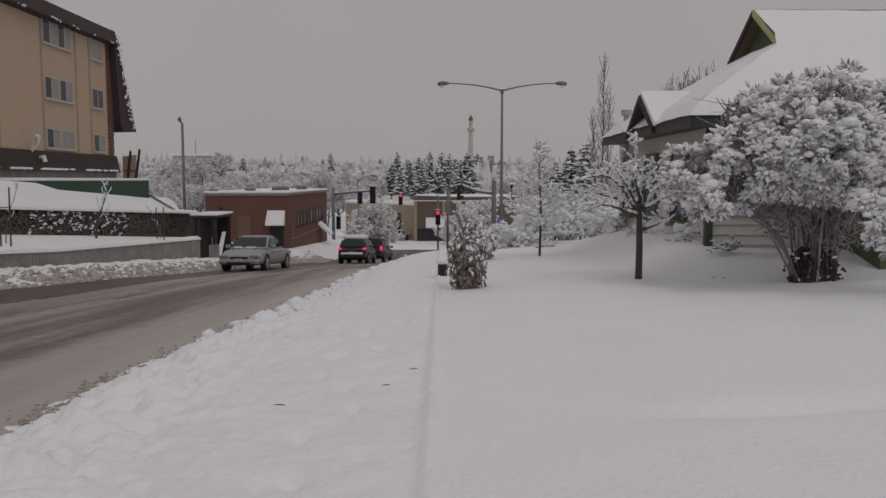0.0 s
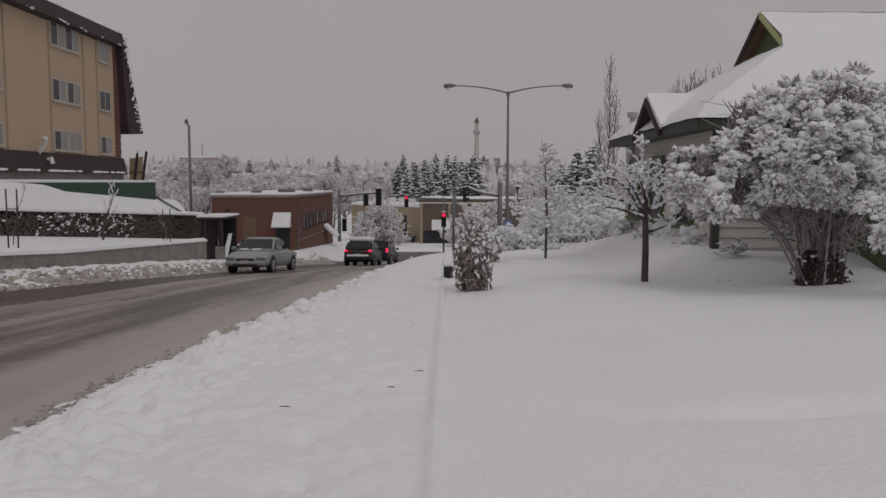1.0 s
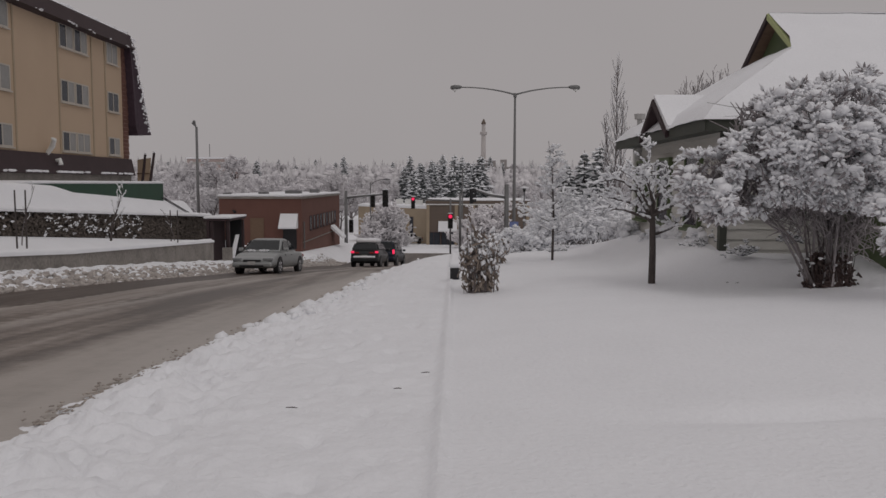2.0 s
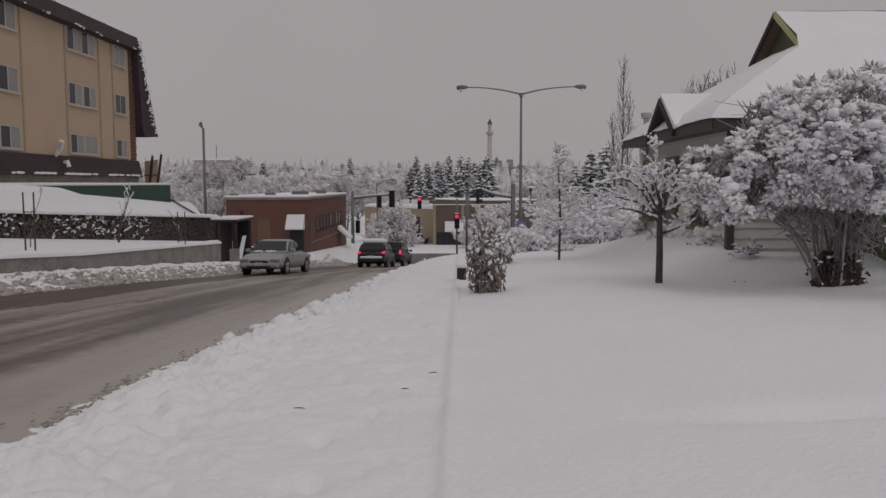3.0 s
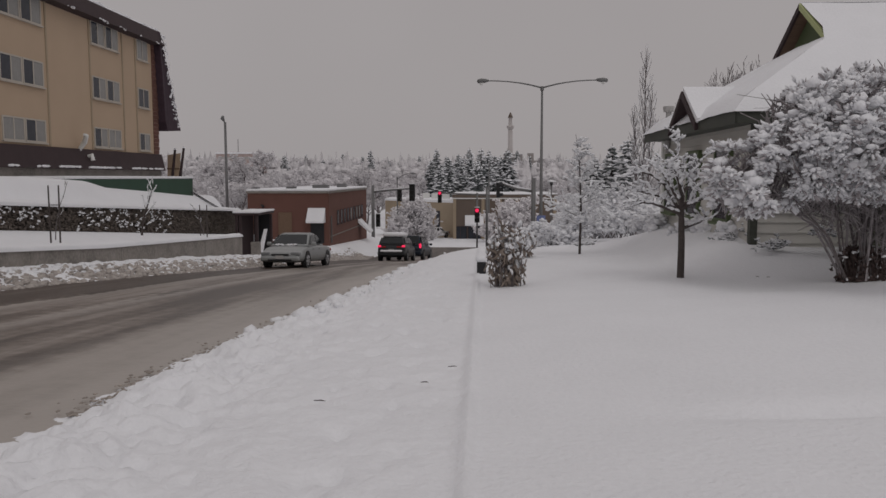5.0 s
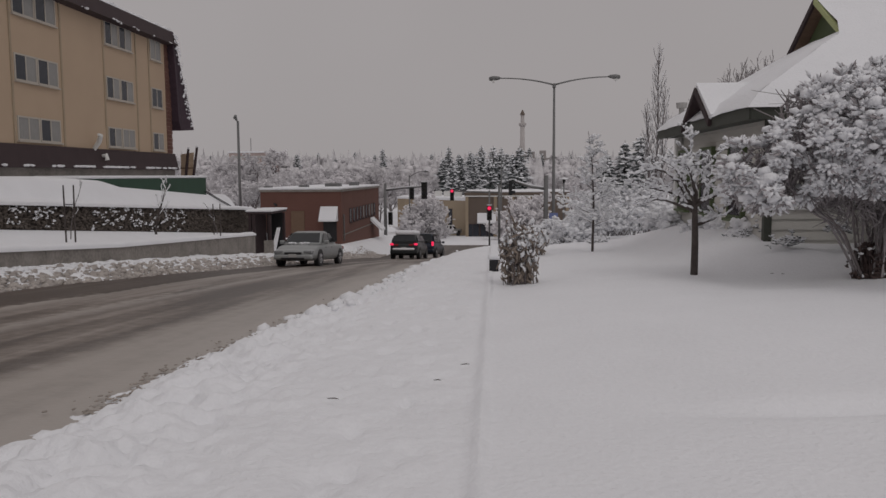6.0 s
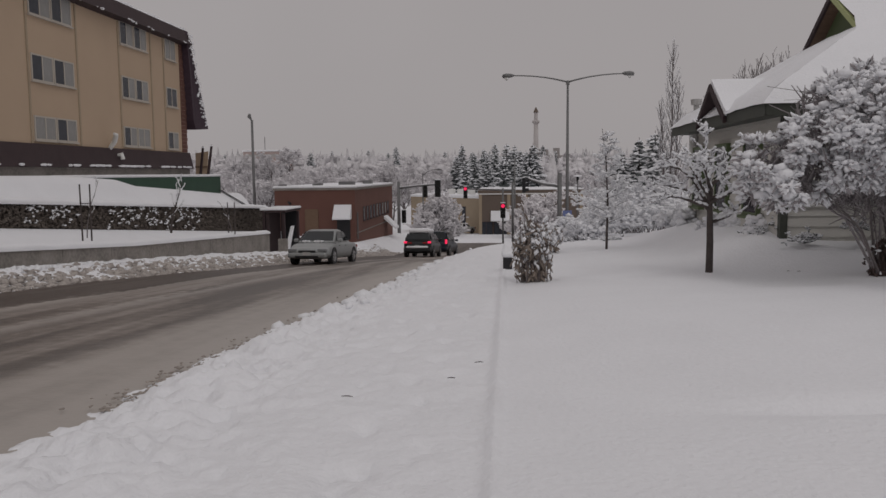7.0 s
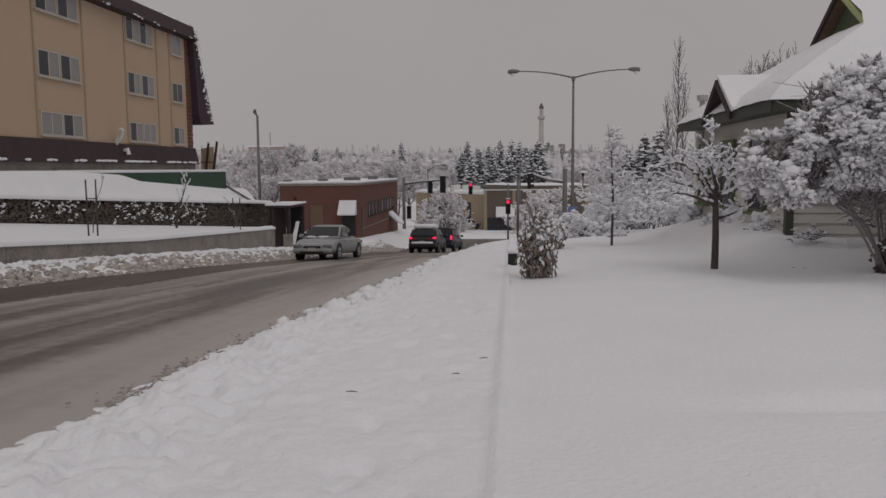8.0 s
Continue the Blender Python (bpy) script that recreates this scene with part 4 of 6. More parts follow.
def dress(branches, bark, snow, rng, sides=5, load=0.02, minr=0.006, tips=0.0, min_level=1):
    """Bark tubes, and snow lying along the upper side of each branch."""
    for pts, rad, level in branches:
        bark.tube(pts, [max(q, minr) for q in rad], sides if level < 2 else 3, cap=False)
        if level >= min_level:
            s = [max(load * (0.6 + 0.8 * rng.random()), q * 0.9) for q in rad]
            s[0] *= 0.5
            s[-1] *= 0.6
            snow.tube([p + Vector((0, 0, 0.55 * k + 0.6 * max(q, minr))) for p, k, q in zip(pts, s, rad)], s, 4, cap=True)
        if tips and level >= 2 and rng.random() < tips:
            snow.blob(pts[-1] + Vector((0, 0, 0.02)), load * rng.uniform(1.5, 3.5), load * rng.uniform(1.5, 3.5), load * rng.uniform(1.0, 2.0), rng, 0.4)


def snow_pads(rng, snow, pts, size, every=0.7):
    """Soft pads of snow strung along a branch."""
    for a, b in zip(pts[:-1], pts[1:]):
        n = max(1, int((b - a).length / (size * every)))
        d = (b - a).normalized().to_track_quat("X", "Z").to_matrix()
        for k in range(n):
            if rng.random() < 0.82:
                r = size * rng.uniform(0.55, 1.2)
                snow.blob(a.lerp(b, (k + rng.random()) / n) + Vector((0, rng.gauss(0, 0.2 * size), 0.45 * r)), r * rng.uniform(0.9, 1.5), r * 0.75, r * 0.62, rng, 0.3, d)


def lawn_tree():
    """Young maple with a single straight trunk and a few long level limbs."""
    rng = random.Random(23)
    b = at(1130, 487, 13.0)
    t = thing("young_tree", "young bare tree laden with snow on the lawn", "tree", Matrix.Translation(b))
    br = [([Vector((0, 0, -0.2)), Vector((0.005, 0, 0.45)), Vector((-0.005, 0, 0.85)), Vector((-0.01, 0.0, 1.08))], [0.062, 0.055, 0.05, 0.042], 0)]
    # reach sideways, reach up, depth, height of the fork, sag
    limbs = [(-0.95, 1.08, -0.1, 0.93, 0.14), (-0.9, 1.58, 0.15, 1.0, 0.3), (-0.5, 1.75, -0.15, 1.05, 0.1), (-0.1, 2.3, 0.05, 1.08, 0.0), (0.36, 1.4, -0.2, 1.05, -0.05),
             (0.6, 1.15, 0.1, 0.76, -0.12), (0.42, 2.02, 0.1, 1.3, -0.1), (0.64, 1.34, -0.3, 1.12, 0.02), (-0.35, 1.8, -0.35, 1.3, 0.05), (-0.72, 1.32, 0.4, 1.0, 0.12), (0.12, 1.85, 0.3, 1.15, 0.0)]
    twigs = []
    for i, (dx, dz, dy, fork, sag) in enumerate(limbs):
        s, e = Vector((-0.01, 0, fork)), Vector((dx, dy * 1.6, dz))
        pts = [s.lerp(e, f) + Vector((rng.gauss(0, 0.015), rng.gauss(0, 0.02), sag * math.sin(math.pi * f) + rng.gauss(0, 0.015))) for f in (0.12, 0.3, 0.5, 0.7, 0.86, 1.0)]
        br.append(([s] + pts, [0.034, 0.03, 0.026, 0.02, 0.016, 0.011, 0.007], 1))
        for k in range(9):
            f = 0.3 + 0.68 * (k + rng.random()) / 9
            j = min(int(f * 6), 5)
            p = ([s] + pts)[j].lerp(pts[j], f * 6 - j)
            a = rng.uniform(0, 2 * math.pi)
            l = rng.uniform(0.14, 0.34) * (1.25 - 0.5 * f)
            d = Vector((math.cos(a), 0.8 * math.sin(a), rng.uniform(0.1, 0.75))) + (e - s).normalized() * 0.4
            d = d.normalized() * l
            q = [p, p + d * 0.5 + Vector((0, 0, 0.02)), p + d]
            twigs.append(q)
            for _ in range(2):
                a = rng.uniform(0, 2 * math.pi)
                w = q[1] if rng.random() < 0.5 else q[2]
                twigs.append([w, w + Vector((math.cos(a), math.sin(a), rng.uniform(-0.1, 0.8))) * rng.uniform(0.05, 0.12)])
    bark, snow = Shape(), Shape()
    for pts, rad, level in br:
        bark.tube(pts, rad, 8 if level == 0 else 6, cap=False)
        if level:
            snow_pads(rng, snow, pts[1:], 0.046, 0.75)
    for q in twigs:
        bark.tube(q, [0.009, 0.006, 0.004][:len(q)], 4, cap=False)
        snow_pads(rng, snow, q, 0.035, 0.85)
    part("trunk", bark, BARK, t, "dark wet trunk and limbs", smooth=True)
    part("crown_snow", snow, SNOW, t, "snow lying on the branches", smooth=True, kind="stuff")


lawn_tree()


def sapling(px, base_py, top_py, y, width, name="sapling", seed=3, label="slender bare sapling with snow on its twigs", n=22, load=0.016):
    rng = random.Random(seed)
    b = at(px, base_py, y)
    h = at(px, top_py, y).z - b.z
    t = thing(name, label, "tree", Matrix.Translation(b))
    br = [([Vector((0, 0, -0.2)), Vector((0.02, 0, h * 0.4)), Vector((-0.03, 0, h * 0.75)), Vector((-0.04 - 0.03 * h, 0, h))], [0.008 * h + 0.012, 0.006 * h + 0.009, 0.012, 0.006], 0)]
    for k in range(n):
        f = 0.22 + 0.75 * k / n
        a = k * 2.4 + rng.uniform(-0.3, 0.3)
        w = width * (1.06 - f) * rng.uniform(0.7, 1.1)
        grow(rng, (0, 0, h * f), (math.cos(a), math.sin(a), 0.35), w, 0.011, 1, br, kids=(0, 5, 2), spread=0.6, lift=0.05, ratio=0.45, steps=4)
    bark, snow = Shape(), Shape()
    dress(br, bark, snow, rng, 5, load=load, tips=0.6, minr=0.005)
    part("trunk", bark, BARK, t)
    part("crown_snow", snow, SNOW, t, "snow on the twigs", smooth=True, kind="stuff")
    return t


sapling(955, 455, 243, 20.0, 1.2, seed=4, n=30, load=0.021)


def spindle(px, base_py, top_py, y, seed, stakes=True):
    """Thin young tree on the terrace, most of them between two stakes."""
    rng = random.Random(seed)
    b = at(px, base_py, y)
    h = at(px, top_py, y).z - b.z
    t = thing("staked_sapling" if stakes else "terrace_sapling", "thin sapling between two stakes on the snowy terrace" if stakes else "bare sapling with snowy twigs on the terrace", "tree", Matrix.Translation(b), group="terrace saplings")
    br = []
    grow(rng, (0, 0, -0.2), (0, 0, 1), h + 0.2, 0.022 if stakes else 0.05, 0, br, kids=(5, 2) if stakes else (8, 3), spread=0.5, lift=0.25, ratio=0.22 if stakes else 0.36, steps=5)
    bark, snow = Shape(), Shape()
    dress(br, bark, snow, rng, 4, load=0.01 if stakes else 0.02, minr=0.009)
    part("trunk", bark, TWIG if stakes else BARK, t)
    part("twig_snow", snow, SNOW, t)
    for dx in (-0.16, 0.16) if stakes else ():
        part("stake", Shape().tube([(dx, 0, -0.3), (dx * 1.1, 0, h * 0.9)], [0.028, 0.024], 6), BARK, t, "dark weathered stake")
    if stakes:
        part("tie", Shape().box(-0.17, 0.17, -0.03, -0.02, h * 0.53, h * 0.545), BLACK, t, "dark tie between the stakes")


spindle(10, 420, 322, 25.5, 31)
spindle(170, 413, 325, 30.0, 32, stakes=False)
spindle(284, 414, 362, 38.0, 33)


def clump(rng, snow, dark, c, size, out, top=0.75):
    """A bunch of drooping leafy twigs carrying snow."""
    for _ in range(rng.randint(7, 11)):
        a = rng.uniform(0, 2 * math.pi)
        d = (Vector((math.cos(a), math.sin(a), rng.uniform(-0.55, 0.5))) + out * 0.8).normalized()
        l = size * rng.uniform(0.7, 1.3)
        p = c + d * l * 0.6
        q = d.to_track_quat("X", "Z").to_matrix()
        snow.blob(p, l * 0.6, l * 0.22, l * 0.2, rng, 0.35, q)
        if rng.random() < top:
            dark.blob(p - Vector((0, 0, l * 0.2)) + d * l * 0.12, l * 0.5, l * 0.16, l * 0.1, rng, 0.5, q)


def puff(rng, snow, leaf, c, size, out, bare=0.0):
    """A pillow of snow on a bunch of leafy shoots: rounded top, ragged fringe of frosted shoots below and about it."""
    lean = (out * 0.35 + Vector((0, 0, 0.25))) * size
    for _ in range(rng.randint(3, 5)):
        if rng.random() < 0.15 + bare * 0.6:
            continue
        r = size * rng.uniform(0.34, 0.66)
        o = Vector((rng.gauss(0, 0.42), rng.gauss(0, 0.36), rng.gauss(0, 0.2))) * size
        snow.blob(c + o + lean * 0.4, r * rng.uniform(0.8, 1.1), r * 0.85, r * rng.uniform(0.55, 0.8), rng, 0.28)
    for _ in range(rng.randint(26, 36)):
        a = rng.uniform(0, 2 * math.pi)
        d = (Vector((math.cos(a), math.sin(a), rng.uniform(-0.95, 0.45) + 1.1 * bare)) + out * 0.55).normalized()
        l = rng.uniform(0.04, 0.095)
        p = c + d * size * rng.uniform(0.5, 1.15) + Vector((0, 0, -0.12 * size))
        q = d.to_track_quat("X", "Z").to_matrix()
        if rng.random() < 0.7:
            snow.blob(p, l * 0.75, l * 0.3, l * 0.3, rng, 0.35, q)
        else:
            leaf.blob(p - Vector((0, 0, 0.2 * l)), l * 0.8, l * 0.24, l * 0.2, rng, 0.45, q)


def lilac():
    rng = random.Random(8)
    y0 = 12.0
    m = y0 / 1400.0
    b = at(1440, 488, y0)
    t = thing("lilac_bush", "large spreading shrub bowed under clumps of snow", "shrub", Matrix.Translation(b))
    # lobes of the crown: bearing and height of the middle, half width, half height, depth
    lobes = [((1218, 312), 55, 52, -0.3), ((1300, 285), 72, 72, -0.5), ((1385, 258), 80, 90, -0.6), ((1335, 318), 80, 38, -0.3), ((1468, 225), 80, 85, -0.1), ((1440, 300), 60, 55, -0.4),
             ((1540, 260), 75, 90, 0.1), ((1482, 150), 32, 38, 0.2), ((1415, 180), 50, 42, 0.3), ((1610, 250), 90, 110, 0.2), ((1500, 318), 60, 45, 0.1), ((1310, 205), 36, 32, 0.2), ((1355, 185), 32, 24, 0.3),
             ((1232, 345), 50, 26, -0.4)]
    snow, dark, wood = Shape(), Shape(), Shape()
    for (px, py), rx, rz, dy in lobes:
        c = at(px, py, y0) - b + Vector((0, dy, 0))
        n = int(rx * rz / 62)
        for _ in range(n):
            v = Vector((rng.gauss(0, 1), rng.gauss(0, 1) - 0.45, rng.gauss(0, 1) + 0.15)).normalized()
            k = rng.uniform(0.6, 1.0) ** 0.6
            p = c + Vector((v.x * rx * m * k, v.y * 0.75 * k, v.z * rz * m * k))
            if noise.noise(p * 1.7 + Vector((3, 1, 5))) < -0.22:
                continue
            puff(rng, snow, dark, p, rng.choice((0.09, 0.12, 0.15, 0.19)) * rng.uniform(0.8, 1.15), v, bare=max(0.0, v.z) * (0.7 if py < 230 else 0.25))
        # shaded twigs inside the lobe
        for _ in range(n * 3):
            v = Vector((rng.gauss(0, 1), rng.gauss(0, 1), rng.gauss(0, 1))).normalized() * rng.random() ** 0.4 * 0.9
            p = c + Vector((v.x * rx * m, v.y * 0.7 + 0.1, v.z * rz * m - 0.12))
            q = p + Vector((rng.gauss(0, 0.12), rng.gauss(0, 0.1), rng.uniform(0.05, 0.22)))
            wood.tube([p - Vector((rng.gauss(0, 0.06), 0, 0.14)), p, q], [0.006, 0.011, 0.006], 4, cap=False)
        for _ in range(2):
            a = rng.uniform(0, 2 * math.pi)
            s = Vector((0.22 * math.cos(a) + 0.04 * (px - 1440) * m, 0.2 * math.sin(a), -0.1))
            e = c + Vector((rng.gauss(0, rx * m * 0.35), rng.gauss(0, 0.25), rng.gauss(0, rz * m * 0.3)))
            k1 = s + Vector(((e.x - s.x) * rng.uniform(0.16, 0.28), (e.y - s.y) * 0.3, max(e.z, 1.0) * 0.58 + rng.gauss(0, 0.06)))
            k2 = s + Vector(((e.x - s.x) * rng.uniform(0.5, 0.65), (e.y - s.y) * 0.7, max(e.z, 1.0) * 0.98 + rng.gauss(0, 0.06)))
            r = rng.uniform(0.011, 0.024)
            stem = Shape().tube([s, k1, k2, e], [r, r * 0.85, r * 0.6, r * 0.3], 5, cap=False)
            for _ in range(2):
                stem.tube([k1.lerp(k2, rng.random()), k2.lerp(e, 0.5) + Vector((rng.gauss(0, 0.15), rng.gauss(0, 0.15), 0.1)), e + Vector((rng.gauss(0, 0.3), rng.gauss(0, 0.2), rng.gauss(0, 0.15)))], [r * 0.55, r * 0.4, r * 0.2], 4, cap=False)
            part("stem", stem, HOAR_TWIG if rng.random() < 0.6 else TWIG, t)
    # frosted twigs hanging below the crown among the stems
    for (px, py), rx, rz in (((1420, 362), 70, 34), ((1468, 385), 45, 40), ((1350, 345), 55, 22)):
        c = at(px, py, y0) - b
        for _ in range(260):
            p = c + Vector((rng.gauss(0, 0.5) * rx * m, rng.gauss(0, 0.25), rng.gauss(0, 0.5) * rz * m))
            wood.tube([p, p + Vector((rng.gauss(0, 0.07), rng.gauss(0, 0.05), -0.09)), p + Vector((rng.gauss(0, 0.1), rng.gauss(0, 0.08), -0.18))], [0.005, 0.009, 0.005], 4, cap=False)
    base = Shape()
    for _ in range(240):
        a = rng.uniform(0, 2 * math.pi)
        r = 0.34 * rng.random() ** 0.8
        s = Vector((r * math.cos(a), 0.7 * r * math.sin(a), -0.1))
        base.tube([s, s + Vector((rng.gauss(0, 0.05), rng.gauss(0, 0.05), rng.uniform(0.15, 0.55)))], [0.009, 0.004], 4, cap=False)
        for _ in range(4):
            w = Vector((rng.gauss(0, 1), rng.gauss(0, 1), rng.gauss(0, 1))).normalized().to_track_quat("X", "Z").to_matrix()
            (snow if rng.random() < 0.09 else base).blob(s + Vector((rng.gauss(0, 0.06), rng.gauss(0, 0.06), 0.02 + 0.5 * rng.random() ** 2.2)), 0.045, 0.014, 0.02, rng, 0.5, w)
    part("twig_tangle", wood, HOAR_TWIG, t, "frosted twigs inside the crown", kind="stuff")
    part("dead_undergrowth", base, LEAF_DARK, t, "dark wilted shoots round the foot")
    part("wilted_leaves", dark, HOAR, t, kind="stuff")
    part("snow_clumps", snow, SNOW, t, "clumps of snow weighing down the twigs", kind="stuff", smooth=True)


HOAR_TWIG = material("frosted_inner_twigs", (0.30, 0.275, 0.28), 0.9, vary=0.25, grain=14, blot=2, bump=0.2, island=0.4)
LEAF_DARK = material("dark_dead_leaves", (0.085, 0.06, 0.055), 0.9, vary=0.3, island=0.4)
lilac()


def side_bush():
    rng = random.Random(17)
    b = at(1600, 470, 9.6)
    t = thing("snowy_bush", "rounded bush smothered in snow beside the wing", "shrub", Matrix.Translation(b))
    snow, dark, wood = Shape(), Shape(), Shape()
    m = 9.6 / 1400
    for (px, py), rx, rz in (((1562, 375), 44, 48), ((1620, 340), 60, 90), ((1585, 290), 34, 40), ((1575, 415), 34, 26)):
        c = at(px, py, 9.6) - b
        for _ in range(int(rx * rz / 60)):
            v = Vector((rng.gauss(0, 1), rng.gauss(0, 1) - 0.5, rng.gauss(0, 1))).normalized()
            k = rng.uniform(0.65, 0.95)
            puff(rng, snow, dark, c + Vector((v.x * rx * m * k, v.y * 0.3 * k, v.z * rz * m * k)), rng.uniform(0.09, 0.15), v)
        for _ in range(5):
            s = Vector((rng.gauss(0, 0.06), rng.gauss(0, 0.06), -0.1))
            wood.tube([s, s.lerp(c, 0.5) + Vector((0, 0, 0.1)), c], [0.02, 0.015, 0.006], 5, cap=False)
    part("stems", wood, BARK, t)
    part("leaves", dark, HOAR, t, kind="stuff")
    part("snow_clumps", snow, SNOW, t, kind="stuff", smooth=True)


side_bush()


def stem_bush(px, base_py, top_py, y, half, seed, name="pavement_bush", n=60, label="upright bush with wilted leaves under snow beside the pavement", leafy=1.0, load=0.03):
    rng = random.Random(seed)
    b = at(px, base_py, y)
    h = at(px, top_py, y).z - b.z
    w = half * y / 1400
    t = thing(name, label, "shrub", Matrix.Translation(b))
    stems, leaf, snow = Shape(), Shape(), Shape()
    for k in range(n):
        a, r = rng.uniform(0, 2 * math.pi), rng.random() ** 0.5
        s = Vector((rng.gauss(0, 0.3 * w), rng.gauss(0, 0.22 * w), -0.12))
        e = Vector((w * r * math.cos(a), 0.7 * w * r * math.sin(a), h * (1.0 - 0.42 * r) * rng.uniform(0.5, 1.08)))
        mid = s.lerp(e, 0.5) + Vector((rng.gauss(0, 0.04), rng.gauss(0, 0.04), 0.08))
        q = rng.uniform(0.005, 0.011)
        stems.tube([s, mid, e], [q, q * 0.8, q * 0.5], 4, cap=False)
        for _ in range(12):
            f = rng.uniform(0.08, 1.0)
            p = (s.lerp(mid, f * 2) if f < 0.5 else mid.lerp(e, f * 2 - 1)) + Vector((rng.gauss(0, 0.05), rng.gauss(0, 0.05), 0))
            d = Vector((rng.gauss(0, 1), rng.gauss(0, 1), rng.uniform(-2.6, -0.6))).normalized()
            tq = d.to_track_quat("X", "Z").to_matrix()
            if rng.random() < leafy * (1.1 - 0.6 * f):
                leaf.blob(p, 0.075, 0.014, 0.02, rng, 0.4, tq)
            if rng.random() < 0.12 + 0.62 * f * f:
                snow.blob(p + Vector((0, 0, 0.02)), load * rng.uniform(0.9, 2.5), load * rng.uniform(0.7, 1.6), load * rng.uniform(0.5, 1.2), rng, 0.45, tq)
    part("stem_tuft", stems, TWIG, t, kind="stuff")
    part("wilted_leaves", leaf, LEAF, t, kind="stuff")
    part("snow_clumps", snow, SNOW, t, kind="stuff", smooth=True)
    return t


stem_bush(826, 501, 368, 13.2, 41, 41, n=70, leafy=0.95, load=0.027)
stem_bush(852, 452, 398, 20, 30, 42, n=50, name="evergreen_bush", label="small dark bush under snow behind the pavement", load=0.05)


def planter():
    b = at(783, 486, 15.5)
    t = thing("utility_box", "small black utility box capped with snow", "utility box", Matrix.Translation(b))
    part("body", Shape().box(-0.09, 0.09, -0.14, 0.14, -0.2, 0.21, cut=0.02), BLACK, t)
    part("snow_cap", Shape().box(-0.12, 0.13, -0.16, 0.16, 0.21, 0.33, cut=0.05), SNOW, t, smooth=True)


planter()


def thicket(seed, spots, name, label, load=0.05):
    """Frosted shrubs: arching twigs loaded with snow."""
    for i, (px, base_py, top_py, y, half) in enumerate(spots):
        rng = random.Random(seed + i)
        b = at(px, base_py, y)
        h = at(px, top_py, y).z - b.z
        w = half * y / 1400
        t = thing(name, label, "shrub", Matrix.Translation(b), group=name + " row")
        br = []
        for k in range(16):
            a = rng.uniform(0, 2 * math.pi)
            d = Vector((math.cos(a) * w / h, math.sin(a) * w / h, rng.uniform(0.6, 1.2)))
            grow(rng, (rng.gauss(0, w * 0.2), rng.gauss(0, w * 0.2), -0.1), d, h * rng.uniform(0.55, 0.95), 0.02, 1, br, kids=(0, 7, 3), spread=0.6, lift=0.02, ratio=0.4, steps=4)
        bark, snow = Shape(), Shape()
        dress(br, bark, snow, rng, 4, load=load * 0.6, tips=0.7, minr=0.008)
        for pts, rad, level in br:
            for p in pts[2:]:
                if rng.random() < 0.5:
                    snow.blob(p, load * rng.uniform(0.8, 2.2), load * rng.uniform(0.8, 2.2), load * rng.uniform(0.6, 1.3), rng, 0.45)
        part("stems", bark, TWIG, t)
        part("snow_clumps", snow, SNOW, t, kind="stuff", smooth=True)


thicket(60, [(905, 445, 385, 27, 28), (940, 440, 350, 30, 32), (985, 432, 330, 33, 40), (1020, 420, 310, 32, 38), (1050, 418, 330, 29, 34), (1085, 418, 345, 27, 26),
             (965, 425, 335, 38, 45), (1180, 428, 375, 17.5, 26), (1160, 420, 380, 18.5, 20), (912, 432, 375, 34, 30), (1005, 420, 360, 27, 24), (1105, 424, 375, 21, 24), (1140, 426, 378, 18.6, 22), (1215, 432, 385, 15.6, 20), (1075, 422, 372, 24, 22)], "frosted_shrub", "tangled bare shrub coated with snow")


def low_mounds():
    """Snow-laden low plants at the foot of the house."""
    for i, (px, py, y, w) in enumerate([(1222, 432, 15.2, 30), (1285, 442, 13.9, 34), (1375, 420, 13.6, 24), (1255, 420, 14.9, 26), (965, 440, 24, 22), (895, 448, 26, 26)]):
        rng = random.Random(90 + i)
        b = at(px, py, y)
        t = thing("low_plant", "low evergreen plant half buried in snow", "plant", Matrix.Translation(b), group="foundation plants")
        snow, dark = Shape(), Shape()
        r = w * y / 1400
        for _ in range(26):
            v = Vector((rng.gauss(0, 0.45), rng.gauss(0, 0.3), abs(rng.gauss(0, 0.3))))
            clump(rng, snow, dark, v * r, rng.uniform(0.04, 0.08), v.normalized(), 1.0)
        part("leaves", dark, NEEDLE, t, kind="stuff")
        part("snow_clumps", snow, SNOW, t, kind="stuff", smooth=True)


low_mounds()


def poplar():
    rng = random.Random(71)
    b = at(1062, 425, 42)
    h = at(1062, 106, 42).z - b.z
    t = thing("poplar", "tall columnar bare poplar tree", "tree", Matrix.Translation(b))
    br = []
    for dx, k in ((-0.5, 0.7), (0.05, 1.0), (0.42, 0.8)):
        hh = h * k
        pts = [Vector((dx * (0.5 + 0.5 * f) + rng.gauss(0, 0.03), 0, -0.3 + (hh + 0.3) * f)) for f in (0, 0.2, 0.4, 0.6, 0.8, 1.0)]
        br.append((pts, [0.09, 0.08, 0.06, 0.045, 0.03, 0.012], 0))
        for j in range(46):
            f = 0.28 + 0.7 * j / 46
            a = j * 2.4 + rng.uniform(-0.3, 0.3)
            q = Vector((dx * (0.5 + 0.5 * f), 0, -0.3 + (hh + 0.3) * f))
            grow(rng, q, (0.42 * math.cos(a), 0.42 * math.sin(a), 1.0), hh * 0.17 * (1.25 - 0.75 * f), 0.018, 1, br, kids=(0, 4), spread=0.4, lift=0.5, ratio=0.45, steps=4)
    bark, snow = Shape(), Shape()
    dress(br, bark, snow, rng, 5, load=0.012, minr=0.009, min_level=2)
    part("trunk", bark, TWIG, t, "upswept grey-brown branches")
    part("twig_snow", snow, SNOW, t, kind="stuff")


poplar()


